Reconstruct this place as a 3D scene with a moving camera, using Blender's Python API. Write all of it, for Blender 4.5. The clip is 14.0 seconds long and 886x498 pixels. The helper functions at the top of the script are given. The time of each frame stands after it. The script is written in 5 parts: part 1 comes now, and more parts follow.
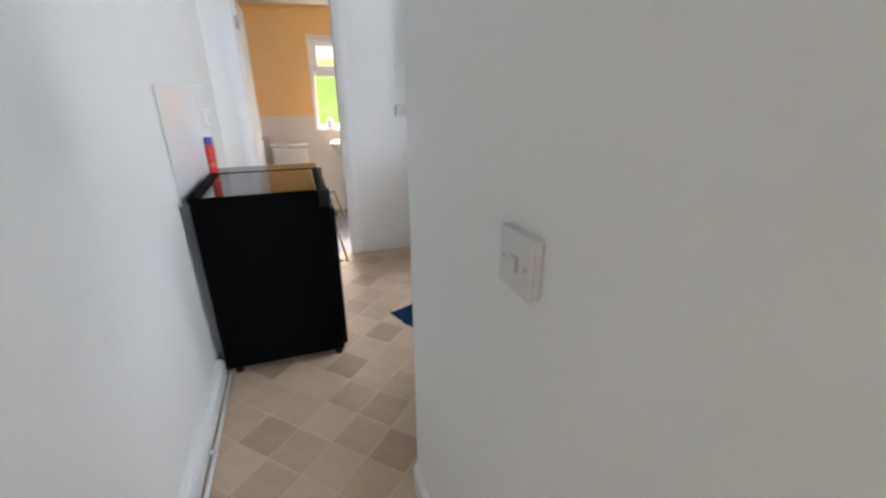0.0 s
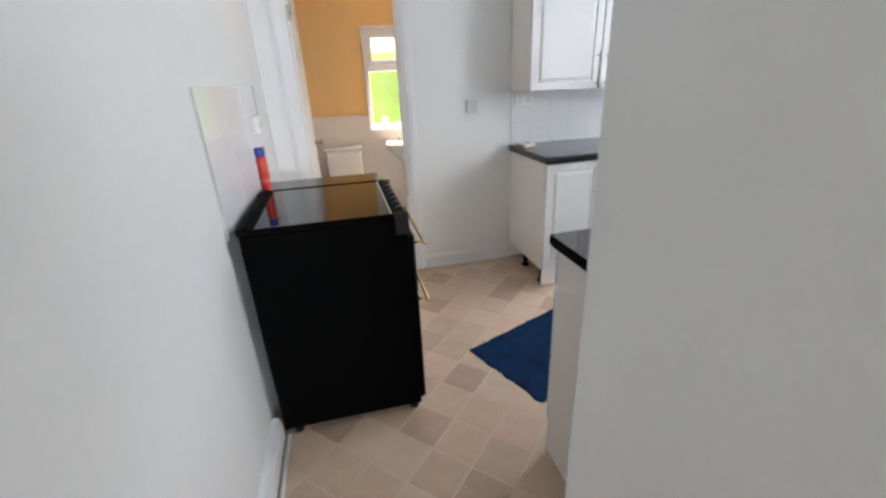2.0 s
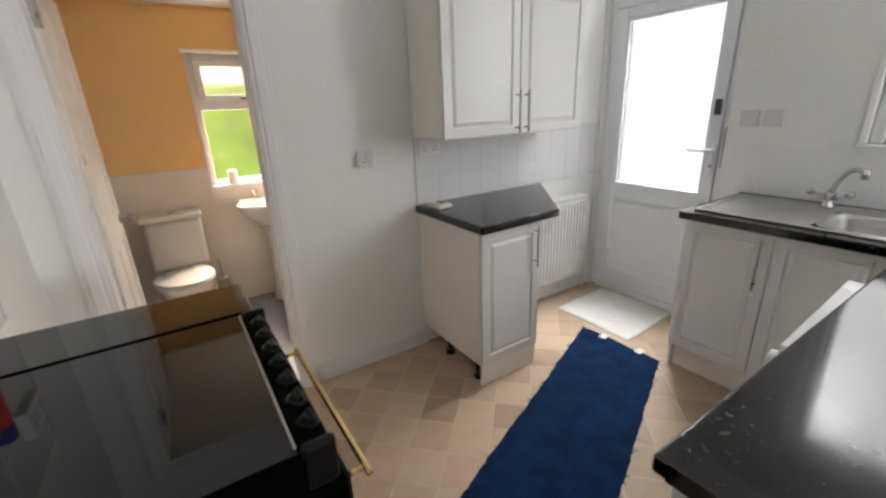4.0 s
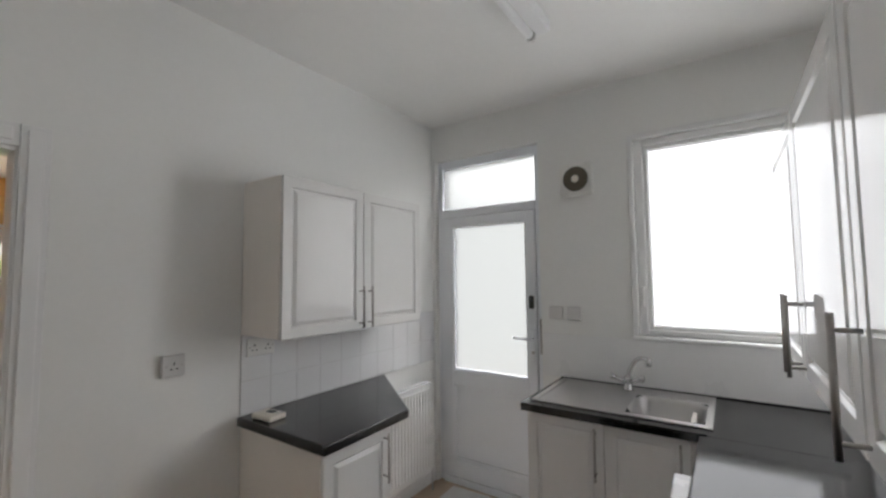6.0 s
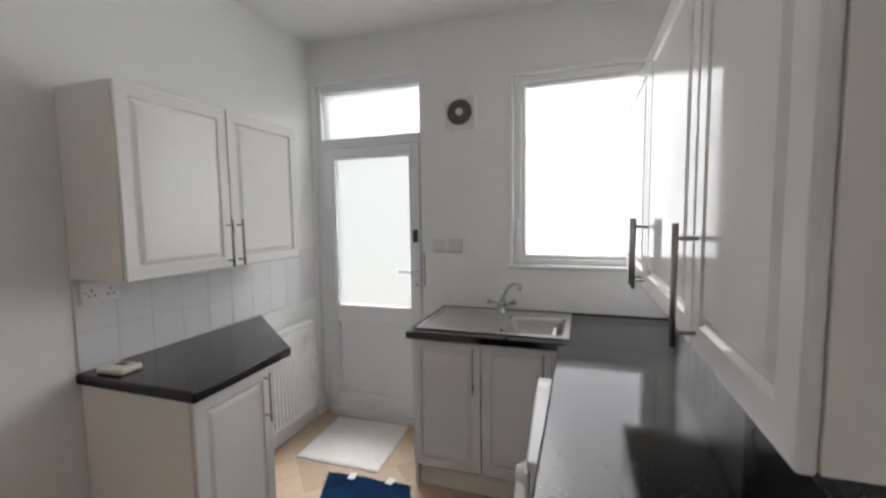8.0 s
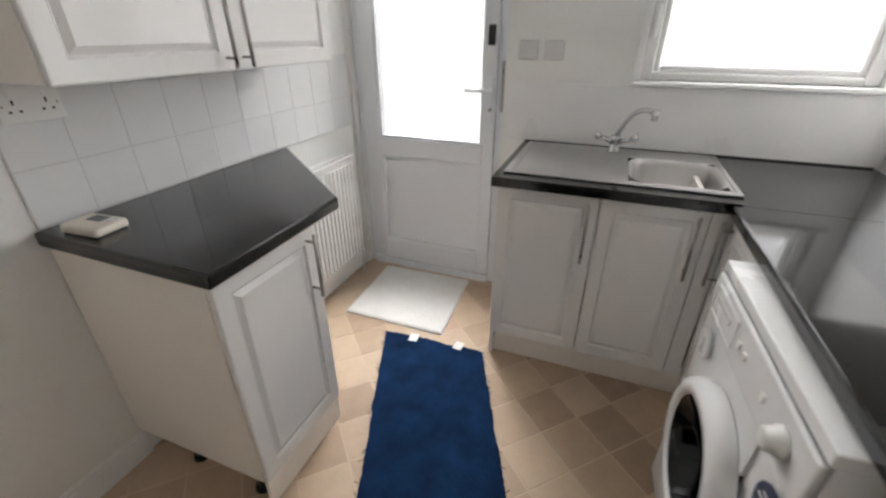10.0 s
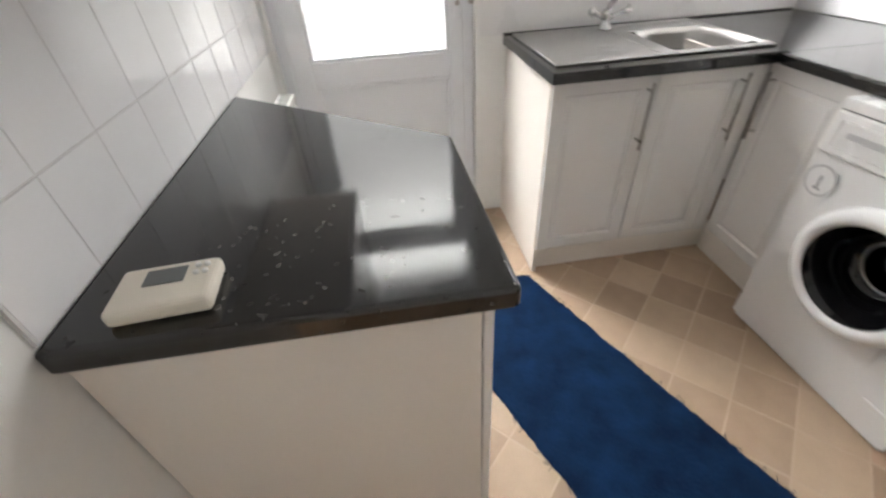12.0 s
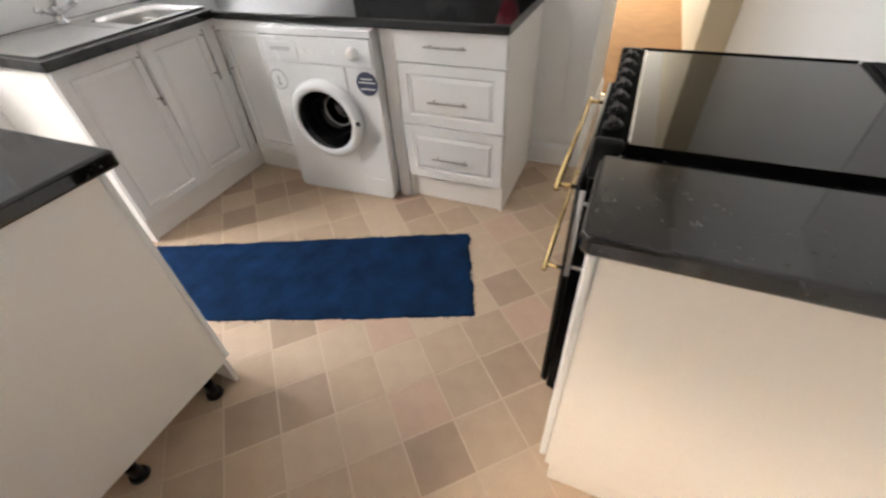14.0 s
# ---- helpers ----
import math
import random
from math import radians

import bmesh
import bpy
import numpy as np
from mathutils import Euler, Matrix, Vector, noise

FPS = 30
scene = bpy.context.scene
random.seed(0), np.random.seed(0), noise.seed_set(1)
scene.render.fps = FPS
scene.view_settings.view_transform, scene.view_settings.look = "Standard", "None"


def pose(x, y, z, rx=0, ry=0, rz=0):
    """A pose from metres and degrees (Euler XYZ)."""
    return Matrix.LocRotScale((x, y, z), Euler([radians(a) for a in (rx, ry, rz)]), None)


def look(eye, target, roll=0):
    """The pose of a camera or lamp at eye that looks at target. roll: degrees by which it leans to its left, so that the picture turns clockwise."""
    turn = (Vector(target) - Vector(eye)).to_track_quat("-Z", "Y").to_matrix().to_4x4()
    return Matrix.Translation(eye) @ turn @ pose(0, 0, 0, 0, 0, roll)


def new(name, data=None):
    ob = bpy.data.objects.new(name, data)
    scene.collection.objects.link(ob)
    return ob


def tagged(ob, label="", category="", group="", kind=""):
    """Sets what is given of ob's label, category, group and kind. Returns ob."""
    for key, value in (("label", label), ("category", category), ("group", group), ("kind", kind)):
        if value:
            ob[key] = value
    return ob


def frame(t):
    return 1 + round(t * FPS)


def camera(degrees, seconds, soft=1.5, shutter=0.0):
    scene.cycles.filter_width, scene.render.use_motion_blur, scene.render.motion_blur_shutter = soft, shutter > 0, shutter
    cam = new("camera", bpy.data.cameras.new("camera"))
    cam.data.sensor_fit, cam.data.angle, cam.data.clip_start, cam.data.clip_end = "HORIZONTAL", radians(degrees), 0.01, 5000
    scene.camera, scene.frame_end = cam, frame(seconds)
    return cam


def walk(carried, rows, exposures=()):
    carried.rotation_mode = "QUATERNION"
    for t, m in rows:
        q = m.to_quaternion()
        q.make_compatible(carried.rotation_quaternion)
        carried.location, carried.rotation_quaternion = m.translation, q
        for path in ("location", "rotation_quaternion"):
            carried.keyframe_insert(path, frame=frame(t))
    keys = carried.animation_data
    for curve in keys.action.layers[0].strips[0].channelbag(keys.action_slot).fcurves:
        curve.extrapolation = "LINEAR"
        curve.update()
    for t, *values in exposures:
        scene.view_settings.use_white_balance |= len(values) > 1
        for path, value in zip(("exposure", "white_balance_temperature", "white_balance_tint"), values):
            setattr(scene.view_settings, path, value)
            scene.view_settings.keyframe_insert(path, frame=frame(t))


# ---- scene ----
cam = camera(93.7, 14.0, soft=2.4, shutter=0.35)
PATH = [
    (0, (0.148, -0.293, 1.406), (0.751, 1.467, 0.671), -0.1),
    (0.5, (0.09, -0.245, 1.407), (0.509, 1.554, 0.639), -0.3),
    (1, (0.049, -0.176, 1.419), (0.405, 1.636, 0.651), -0.7),
    (1.5, (0.041, -0.044, 1.423), (0.399, 1.77, 0.66), -1.5),
    (2, (0.058, 0.251, 1.4), (0.467, 2.056, 0.642), -2.7),
    (2.2, (0.073, 0.368, 1.414), (0.514, 2.164, 0.653), -3.2),
    (4.3, (0.16, 1.218, 1.464), (1.278, 2.77, 0.879), -1.7),
    (4.5, (0.19, 1.242, 1.473), (1.371, 2.773, 0.96), -1.4),
    (5, (0.19, 1.294, 1.505), (1.574, 2.702, 1.186), -1.0),
    (5.5, (0.192, 1.296, 1.546), (1.743, 2.556, 1.468), -1.0),
    (6, (0.179, 1.298, 1.574), (1.825, 2.426, 1.704), -0.6),
    (6.5, (0.163, 1.295, 1.585), (1.879, 2.299, 1.806), -0.1),
    (7, (0.169, 1.287, 1.581), (1.957, 2.162, 1.767), -0.0),
    (7.5, (0.183, 1.304, 1.568), (2.042, 2.041, 1.61), -0.3),
    (8, (0.218, 1.33, 1.533), (2.109, 1.963, 1.369), -0.8),
    (8.5, (0.282, 1.39, 1.49), (2.155, 1.979, 1.108), -1.2),
    (8.7, (0.338, 1.408, 1.47), (2.184, 2.018, 1.001), -1.4),
    (10.8, (0.877, 2.234, 1.339), (2.462, 2.745, 0.231), 1.2),
    (11, (0.891, 2.328, 1.317), (2.481, 2.762, 0.185), 0.8),
    (11.5, (0.925, 2.575, 1.293), (2.524, 2.77, 0.107), -1.3),
    (12, (0.885, 2.768, 1.311), (2.453, 2.602, 0.081), -3.8),
    (12.5, (0.749, 2.887, 1.315), (2.159, 2.239, 0.053), -4.5),
    (13, (0.579, 2.945, 1.316), (1.729, 1.924, 0.037), -3.9),
    (13.5, (0.368, 3.041, 1.308), (1.235, 1.792, 0.008), -3.2),
    (14, (0.231, 3.11, 1.336), (0.875, 1.762, 0.006), -4.1),
]
EXPOSURES = [(0.0, 0.0, 5850, 10), (0.8, 0.08, 6000, 10), (2.2, 0.0, 6000, 10), (4.3, -0.6, 6650, 10), (5.0, -0.88, 6500, 10), (6.5, -1.02, 6500, 10), (7.5, -0.86, 6500, 10),
             (8.5, -0.83, 6600, 10), (10.8, -0.2, 6700, 11), (12.0, -0.02, 6750, 11), (14.0, 0.17, 6700, 11)]
walk(cam, [(t, look(eye, target, roll)) for t, eye, target, roll in PATH], EXPOSURES)

# ---- world and light ----
world = bpy.data.worlds.new("overcast_sky")
scene.world = world
world.use_nodes = True
wn = world.node_tree.nodes
sky = wn.new("ShaderNodeTexSky")
sky.sky_type, sky.sun_disc = "NISHITA", False
sky.sun_elevation, sky.sun_rotation = radians(40), radians(60)
world.node_tree.links.new(sky.outputs[0], wn["Background"].inputs[0])
wn["Background"].inputs[1].default_value = 0.12

sun = new("sun", bpy.data.lights.new("sun", "SUN"))
sun.data.energy, sun.data.angle, sun.data.color = 0.8, radians(15), (1.0, 0.96, 0.9)
sun.matrix_world = look((0, 0, 0), (-0.75, -0.43, -0.84))


def daylight(name, centre, target, width, height, watts, colour):
    """Sky light through a window's opening, or an added fill behind one."""
    lamp = new(name, bpy.data.lights.new(name, "AREA"))
    lamp.data.shape, lamp.data.size, lamp.data.size_y = "RECTANGLE", width, height
    lamp.data.energy, lamp.data.color = watts, colour
    lamp.matrix_world = look(centre, target)
    return lamp


daylight("window_daylight", (3.10, 1.33, 1.80), (0, 1.33, 1.80), 0.90, 1.22, 56, (0.97, 0.98, 1.0))
daylight("door_daylight", (3.08, 2.80, 1.40), (0, 2.80, 1.40), 0.82, 1.20, 30, (0.97, 0.98, 1.0))
daylight("transom_daylight", (3.08, 2.80, 2.28), (0, 2.80, 2.28), 0.82, 0.40, 11, (0.97, 0.98, 1.0))
daylight("high_sky", (4.6, 3.1, 3.9), (1.6, 1.7, 0.2), 3.0, 1.8, 1000, (0.97, 0.98, 1.0))
daylight("bathroom_daylight", (0.72, 5.75, 2.75), (0.35, 4.3, 0.9), 1.8, 1.2, 1450, (1.0, 0.85, 0.70))
# added fill that brightens the passage from behind; its source is unseen
daylight("hall_fill", (1.1, -5.6, 1.5), (1.1, 0, 1.3), 1.1, 1.1, 185, (0.95, 0.98, 1.0))


# ---- materials ----
def nodes_of(m):
    return m.node_tree.nodes, m.node_tree.links, m.node_tree.nodes["Principled BSDF"]


def mat(name, colour, rough=0.5, metal=0.0, vary=0.06, scale=3.0, grain=60.0, bump=0.05, coat=0.0, spec=0.5, rough_vary=0.08):
    """A painted, plastic, metal or stone surface with blotches, grain and fine relief."""
    m = bpy.data.materials.new(name)
    m.use_nodes = True
    n, l, b = nodes_of(m)
    tex = n.new("ShaderNodeTexCoord")
    big = n.new("ShaderNodeTexNoise")
    big.inputs["Scale"].default_value, big.inputs["Detail"].default_value = scale, 4
    fine = n.new("ShaderNodeTexNoise")
    fine.inputs["Scale"].default_value, fine.inputs["Detail"].default_value = grain, 3
    l.new(tex.outputs["Object"], big.inputs["Vector"])
    l.new(tex.outputs["Object"], fine.inputs["Vector"])
    both = n.new("ShaderNodeMath")
    both.operation = "MULTIPLY_ADD"
    l.new(fine.outputs["Fac"], both.inputs[0])
    both.inputs[1].default_value = 0.4
    l.new(big.outputs["Fac"], both.inputs[2])
    ramp = n.new("ShaderNodeValToRGB")
    ramp.color_ramp.elements[0].position, ramp.color_ramp.elements[1].position = 0.4, 1.0
    ramp.color_ramp.elements[0].color = (*[max(0.0, c * (1 - vary)) for c in colour], 1)
    ramp.color_ramp.elements[1].color = (*[min(1.0, c * (1 + vary)) for c in colour], 1)
    l.new(both.outputs[0], ramp.inputs[0])
    l.new(ramp.outputs[0], b.inputs["Base Color"])
    rr = n.new("ShaderNodeMapRange")
    rr.inputs["From Min"].default_value, rr.inputs["From Max"].default_value = 0.3, 0.7
    rr.inputs["To Min"].default_value, rr.inputs["To Max"].default_value = max(0.02, rough - rough_vary), min(1.0, rough + rough_vary)
    l.new(big.outputs["Fac"], rr.inputs["Value"])
    l.new(rr.outputs[0], b.inputs["Roughness"])
    b.inputs["Metallic"].default_value = metal
    b.inputs["Coat Weight"].default_value = coat
    b.inputs["Specular IOR Level"].default_value = spec
    if bump:
        bp = n.new("ShaderNodeBump")
        bp.inputs["Strength"].default_value, bp.inputs["Distance"].default_value = bump, 0.004
        l.new(fine.outputs["Fac"], bp.inputs["Height"])
        l.new(bp.outputs[0], b.inputs["Normal"])
    return m


def speckled_stone(name, base, fleck, rough):
    """Black laminate with pale mineral flecks."""
    m = mat(name, base, rough, vary=0.25, scale=6, grain=120, bump=0.0, rough_vary=0.04)
    n, l, b = nodes_of(m)
    tex = n.new("ShaderNodeTexCoord")
    cell = n.new("ShaderNodeTexVoronoi")
    cell.inputs["Scale"].default_value = 72
    wob = n.new("ShaderNodeTexNoise")
    wob.inputs["Scale"].default_value, wob.inputs["Detail"].default_value = 30, 3
    patch = n.new("ShaderNodeTexNoise")
    patch.inputs["Scale"].default_value = 7.0
    shift = n.new("ShaderNodeMix")
    shift.data_type, shift.blend_type = "RGBA", "LINEAR_LIGHT"
    shift.inputs["Factor"].default_value = 0.03
    l.new(tex.outputs["Object"], wob.inputs["Vector"])
    l.new(tex.outputs["Object"], patch.inputs["Vector"])
    l.new(tex.outputs["Object"], shift.inputs["A"])
    l.new(wob.outputs["Color"], shift.inputs["B"])
    l.new(shift.outputs["Result"], cell.inputs["Vector"])
    add = n.new("ShaderNodeMath")
    add.operation = "MULTIPLY_ADD"
    l.new(patch.outputs["Fac"], add.inputs[0])
    add.inputs[1].default_value = -0.53
    l.new(cell.outputs["Distance"], add.inputs[2])
    ramp = n.new("ShaderNodeValToRGB")
    ramp.color_ramp.elements[0].position, ramp.color_ramp.elements[1].position = 0.0, 0.16
    ramp.color_ramp.elements[0].color, ramp.color_ramp.elements[1].color = (1, 1, 1, 1), (0, 0, 0, 1)
    l.new(add.outputs[0], ramp.inputs[0])
    pick = n.new("ShaderNodeMath")
    pick.operation = "GREATER_THAN"
    pick.inputs[1].default_value = 0.81
    sep = n.new("ShaderNodeSeparateColor")
    l.new(cell.outputs["Color"], sep.inputs[0])
    l.new(sep.outputs[0], pick.inputs[0])
    mul = n.new("ShaderNodeMath")
    mul.operation = "MULTIPLY"
    l.new(ramp.outputs[0], mul.inputs[0])
    l.new(pick.outputs[0], mul.inputs[1])
    mix = n.new("ShaderNodeMix")
    mix.data_type = "RGBA"
    old = b.inputs["Base Color"].links[0].from_socket
    l.new(mul.outputs[0], mix.inputs["Factor"])
    l.new(old, mix.inputs["A"])
    mix.inputs["B"].default_value = (*fleck, 1)
    l.new(mix.outputs["Result"], b.inputs["Base Color"])
    b.inputs["IOR"].default_value = 1.64
    return m


def glass(name, colour, rough, wave=0.0):
    m = bpy.data.materials.new(name)
    m.use_nodes = True
    n, l, b = nodes_of(m)
    b.inputs["Base Color"].default_value = (*colour, 1)
    b.inputs["Transmission Weight"].default_value = 1.0
    b.inputs["Roughness"].default_value = rough
    b.inputs["IOR"].default_value = 1.45
    if wave:
        tex = n.new("ShaderNodeTexCoord")
        w = n.new("ShaderNodeTexNoise")
        w.inputs["Scale"].default_value = 90
        l.new(tex.outputs["Object"], w.inputs["Vector"])
        bp = n.new("ShaderNodeBump")
        bp.inputs["Strength"].default_value = wave
        l.new(w.outputs["Fac"], bp.inputs["Height"])
        l.new(bp.outputs[0], b.inputs["Normal"])
    return m


def tile_print(name):
    """Beige and brown vinyl squares: one tone a piece, with mottling."""
    m = mat(name, (0.4, 0.31, 0.22), 0.52, vary=0.12, scale=14, grain=140, bump=0.04)
    n, l, b = nodes_of(m)
    info = n.new("ShaderNodeObjectInfo")
    geo = n.new("ShaderNodeNewGeometry")
    add = n.new("ShaderNodeMath")
    add.operation = "ADD"
    l.new(info.outputs["Random"], add.inputs[0])
    l.new(geo.outputs["Random Per Island"], add.inputs[1])
    fr = n.new("ShaderNodeMath")
    fr.operation = "FRACT"
    l.new(add.outputs[0], fr.inputs[0])
    ramp = n.new("ShaderNodeValToRGB")
    ramp.color_ramp.interpolation = "CONSTANT"
    e = ramp.color_ramp.elements
    e[0].position, e[0].color = 0.0, (0.545, 0.415, 0.30, 1)
    e[1].position, e[1].color = 0.34, (0.50, 0.372, 0.262, 1)
    for p, c in ((0.58, (0.462, 0.342, 0.242, 1)), (0.80, (0.41, 0.297, 0.21, 1)), (0.93, (0.55, 0.38, 0.28, 1))):
        k = e.new(p)
        k.color = c
    l.new(fr.outputs[0], ramp.inputs[0])
    mix = n.new("ShaderNodeMix")
    mix.data_type, mix.blend_type = "RGBA", "SOFT_LIGHT"
    mix.inputs["Factor"].default_value = 0.6
    old = b.inputs["Base Color"].links[0].from_node
    old.color_ramp.elements[0].color, old.color_ramp.elements[1].color = (0.36, 0.36, 0.36, 1), (0.62, 0.6, 0.58, 1)
    l.new(ramp.outputs[0], mix.inputs["A"])
    l.new(old.outputs[0], mix.inputs["B"])
    l.new(mix.outputs["Result"], b.inputs["Base Color"])
    return m


def glow(name, stops, strength, scale):
    """A plain bright distance behind a window: sky and foliage."""
    m = bpy.data.materials.new(name)
    m.use_nodes = True
    n, l, b = nodes_of(m)
    tex = n.new("ShaderNodeTexCoord")
    w = n.new("ShaderNodeTexNoise")
    w.inputs["Scale"].default_value, w.inputs["Detail"].default_value = scale, 5
    l.new(tex.outputs["Object"], w.inputs["Vector"])
    ramp = n.new("ShaderNodeValToRGB")
    e = ramp.color_ramp.elements
    e[0].position, e[0].color = stops[0][0], (*stops[0][1], 1)
    e[1].position, e[1].color = stops[-1][0], (*stops[-1][1], 1)
    for p, c in stops[1:-1]:
        e.new(p).color = (*c, 1)
    l.new(w.outputs["Fac"], ramp.inputs[0])
    l.new(ramp.outputs[0], b.inputs["Emission Color"])
    b.inputs["Emission Strength"].default_value = strength
    b.inputs["Base Color"].default_value = (0, 0, 0, 1)
    return m


WALL = mat("white_emulsion", (0.81, 0.81, 0.795), 0.6, vary=0.03, scale=1.6, grain=45, bump=0.04, spec=0.3)
CEIL = mat("ceiling_paint", (0.82, 0.815, 0.795), 0.8, vary=0.03, scale=1.2, grain=30, bump=0.06)
ORANGE = mat("orange_emulsion", (0.80, 0.50, 0.20), 0.6, vary=0.03, scale=2, grain=45, bump=0.08)
HALLWALL = mat("cream_emulsion", (0.76, 0.66, 0.48), 0.6, vary=0.03, scale=2, grain=45, bump=0.08)
GLOSS = mat("white_gloss_paint", (0.80, 0.80, 0.80), 0.35, vary=0.02, scale=4, grain=30, bump=0.008)
UPVC = mat("white_upvc", (0.79, 0.81, 0.845), 0.34, vary=0.006, scale=2, grain=60, bump=0.0, rough_vary=0.01)
WINDOWWHITE = mat("white_window_plastic", (0.84, 0.84, 0.835), 0.34, vary=0.006, scale=2, bump=0.0, rough_vary=0.01)
FOIL = mat("white_foil_door", (0.80, 0.79, 0.775), 0.055, vary=0.015, scale=3, grain=25, bump=0.006, rough_vary=0.02)
CARCASS = mat("white_melamine", (0.82, 0.78, 0.73), 0.42, vary=0.02, scale=3, grain=70, bump=0.02)
STONE = speckled_stone("black_speckled_laminate", (0.005, 0.005, 0.0055), (0.044, 0.044, 0.040), 0.09)
WALLTILE = mat("white_glazed_tile", (0.74, 0.74, 0.75), 0.10, vary=0.02, scale=5, grain=20, bump=0.02, rough_vary=0.03)
GROUT = mat("pale_grout", (0.58, 0.575, 0.57), 0.85, vary=0.08, scale=9, grain=120, bump=0.1)
STEEL = mat("brushed_steel", (0.50, 0.49, 0.48), 0.30, metal=1.0, vary=0.05, scale=8, grain=160, bump=0.01, rough_vary=0.015)
CHROME = mat("chrome", (0.58, 0.58, 0.59), 0.09, metal=1.0, vary=0.03, bump=0.0, rough_vary=0.04)
NICKEL = mat("satin_nickel", (0.42, 0.40, 0.38), 0.32, metal=1.0, vary=0.05, scale=12, bump=0.0)
BRASS = mat("polished_brass", (0.72, 0.52, 0.24), 0.2, metal=1.0, vary=0.06, bump=0.0)
BLACK = mat("black_enamel", (0.0015, 0.0015, 0.0015), 0.55, vary=0.2, bump=0.0, spec=0.03)
BLACKGLASS = mat("black_glass", (0.004, 0.004, 0.004), 0.04, vary=0.2, bump=0.0, rough_vary=0.02)
WASHGLASS = mat("washer_door_dark_glass", (0.004, 0.004, 0.005), 0.03, vary=0.3, bump=0.0, spec=0.35, rough_vary=0.02)
BLACKPLASTIC = mat("black_plastic", (0.006, 0.006, 0.006), 0.3, vary=0.2, bump=0.02, spec=0.25)
RUBBER = mat("dark_seal", (0.03, 0.03, 0.032), 0.6, vary=0.2, bump=0.05)
PLASTIC = mat("white_plastic", (0.78, 0.775, 0.75), 0.3, vary=0.015, bump=0.0)
PLATE = mat("grey_white_plastic", (0.64, 0.63, 0.62), 0.35, vary=0.02, bump=0.0)
CREAM = mat("cream_plastic", (0.74, 0.69, 0.60), 0.4, vary=0.02, bump=0.02)
GREYSCREEN = mat("grey_display", (0.16, 0.17, 0.17), 0.2, vary=0.05, bump=0.0)
APPLIANCE = mat("white_appliance_enamel", (0.78, 0.78, 0.78), 0.22, vary=0.015, bump=0.0)
PORCELAIN = mat("white_porcelain", (0.78, 0.74, 0.70), 0.12, vary=0.02, bump=0.0)
RADPAINT = mat("white_radiator_enamel", (0.80, 0.80, 0.79), 0.3, vary=0.02, bump=0.03)
BLUEPILE = mat("blue_pile", (0.0062, 0.022, 0.062), 0.95, vary=0.6, scale=8, grain=260, bump=0.6, spec=0.08)
WHITEPILE = mat("white_pile", (0.78, 0.77, 0.75), 0.95, vary=0.05, scale=10, grain=200, bump=0.7, spec=0.1)
LINO = mat("grey_blue_vinyl", (0.19, 0.20, 0.24), 0.45, vary=0.06, scale=6, grain=90, bump=0.03)
CARPET = mat("tan_carpet", (0.34, 0.185, 0.08), 0.95, vary=0.15, scale=6, grain=180, bump=0.5, spec=0.1)
RED = mat("red_plastic", (0.55, 0.035, 0.02), 0.3, vary=0.06, bump=0.0)
DARKRED = mat("dark_red_plastic", (0.22, 0.012, 0.03), 0.3, vary=0.06, bump=0.0)
BLUECAP = mat("blue_plastic", (0.03, 0.05, 0.28), 0.35, vary=0.06, bump=0.0)
FROSTDOOR = glass("pale_frosted_glass", (0.155, 0.158, 0.154), 0.42, 0.12)
FROST = glass("frosted_glass", (0.215, 0.215, 0.217), 0.42, 0.12)
BATHFROST = glass("clear_frosted_glass", (0.97, 0.98, 0.98), 0.22, 0.12)
VINYL = tile_print("vinyl_square_print")
JOINT = mat("vinyl_pale_joint", (0.57, 0.44, 0.325), 0.45, vary=0.08, scale=10, grain=100, bump=0.03)
FANGREY = mat("fan_bronze_grille", (0.10, 0.085, 0.06), 0.4, metal=0.3, vary=0.2, bump=0.0)
TUBE = mat("fluorescent_tube", (0.8, 0.8, 0.8), 0.3, vary=0.01, bump=0.0)
SKYGLOW = glow("bright_overcast_distance", ((0.3, (0.92, 0.96, 0.9)), (0.55, (1, 1, 1)), (0.8, (1, 1, 1))), 1.5, 0.8)
GREENGLOW = glow("sunlit_hedge_distance", ((0.30, (0.20, 0.42, 0.01)), (0.5, (0.33, 0.70, 0.02)), (0.64, (0.40, 0.78, 0.04)), (0.80, (0.75, 0.92, 0.4))), 1.1, 3.2)

# ---- builders ----
BASE = {}


def thing(name, base, label, category, group="", kind=""):
    """An Empty at a thing's base, which carries its parts."""
    ob = new(name)
    ob.empty_display_size = 0.1
    ob.location = base
    BASE[ob.name] = Vector(base)
    return tagged(ob, label, category, group, kind)


def link(name, bm, material, base=(0, 0, 0), smooth=False):
    bmesh.ops.translate(bm, vec=-Vector(base), verts=bm.verts)
    me = bpy.data.meshes.new(name)
    bm.to_mesh(me)
    bm.free()
    for m in material if isinstance(material, (list, tuple)) else [material]:
        me.materials.append(m)
    if smooth:
        me.shade_smooth()
    ob = new(name, me)
    ob.location = base
    return ob


def part(name, bm, material, parent, label="", smooth=False):
    """One mesh under a thing, or under a part; its vertices are in the world's metres."""
    base = BASE[parent.name]
    ob = link(name, bm, material, base, smooth)
    ob.parent, ob.location = parent, (0, 0, 0)
    BASE[ob.name] = base
    return tagged(ob, label) if label else ob


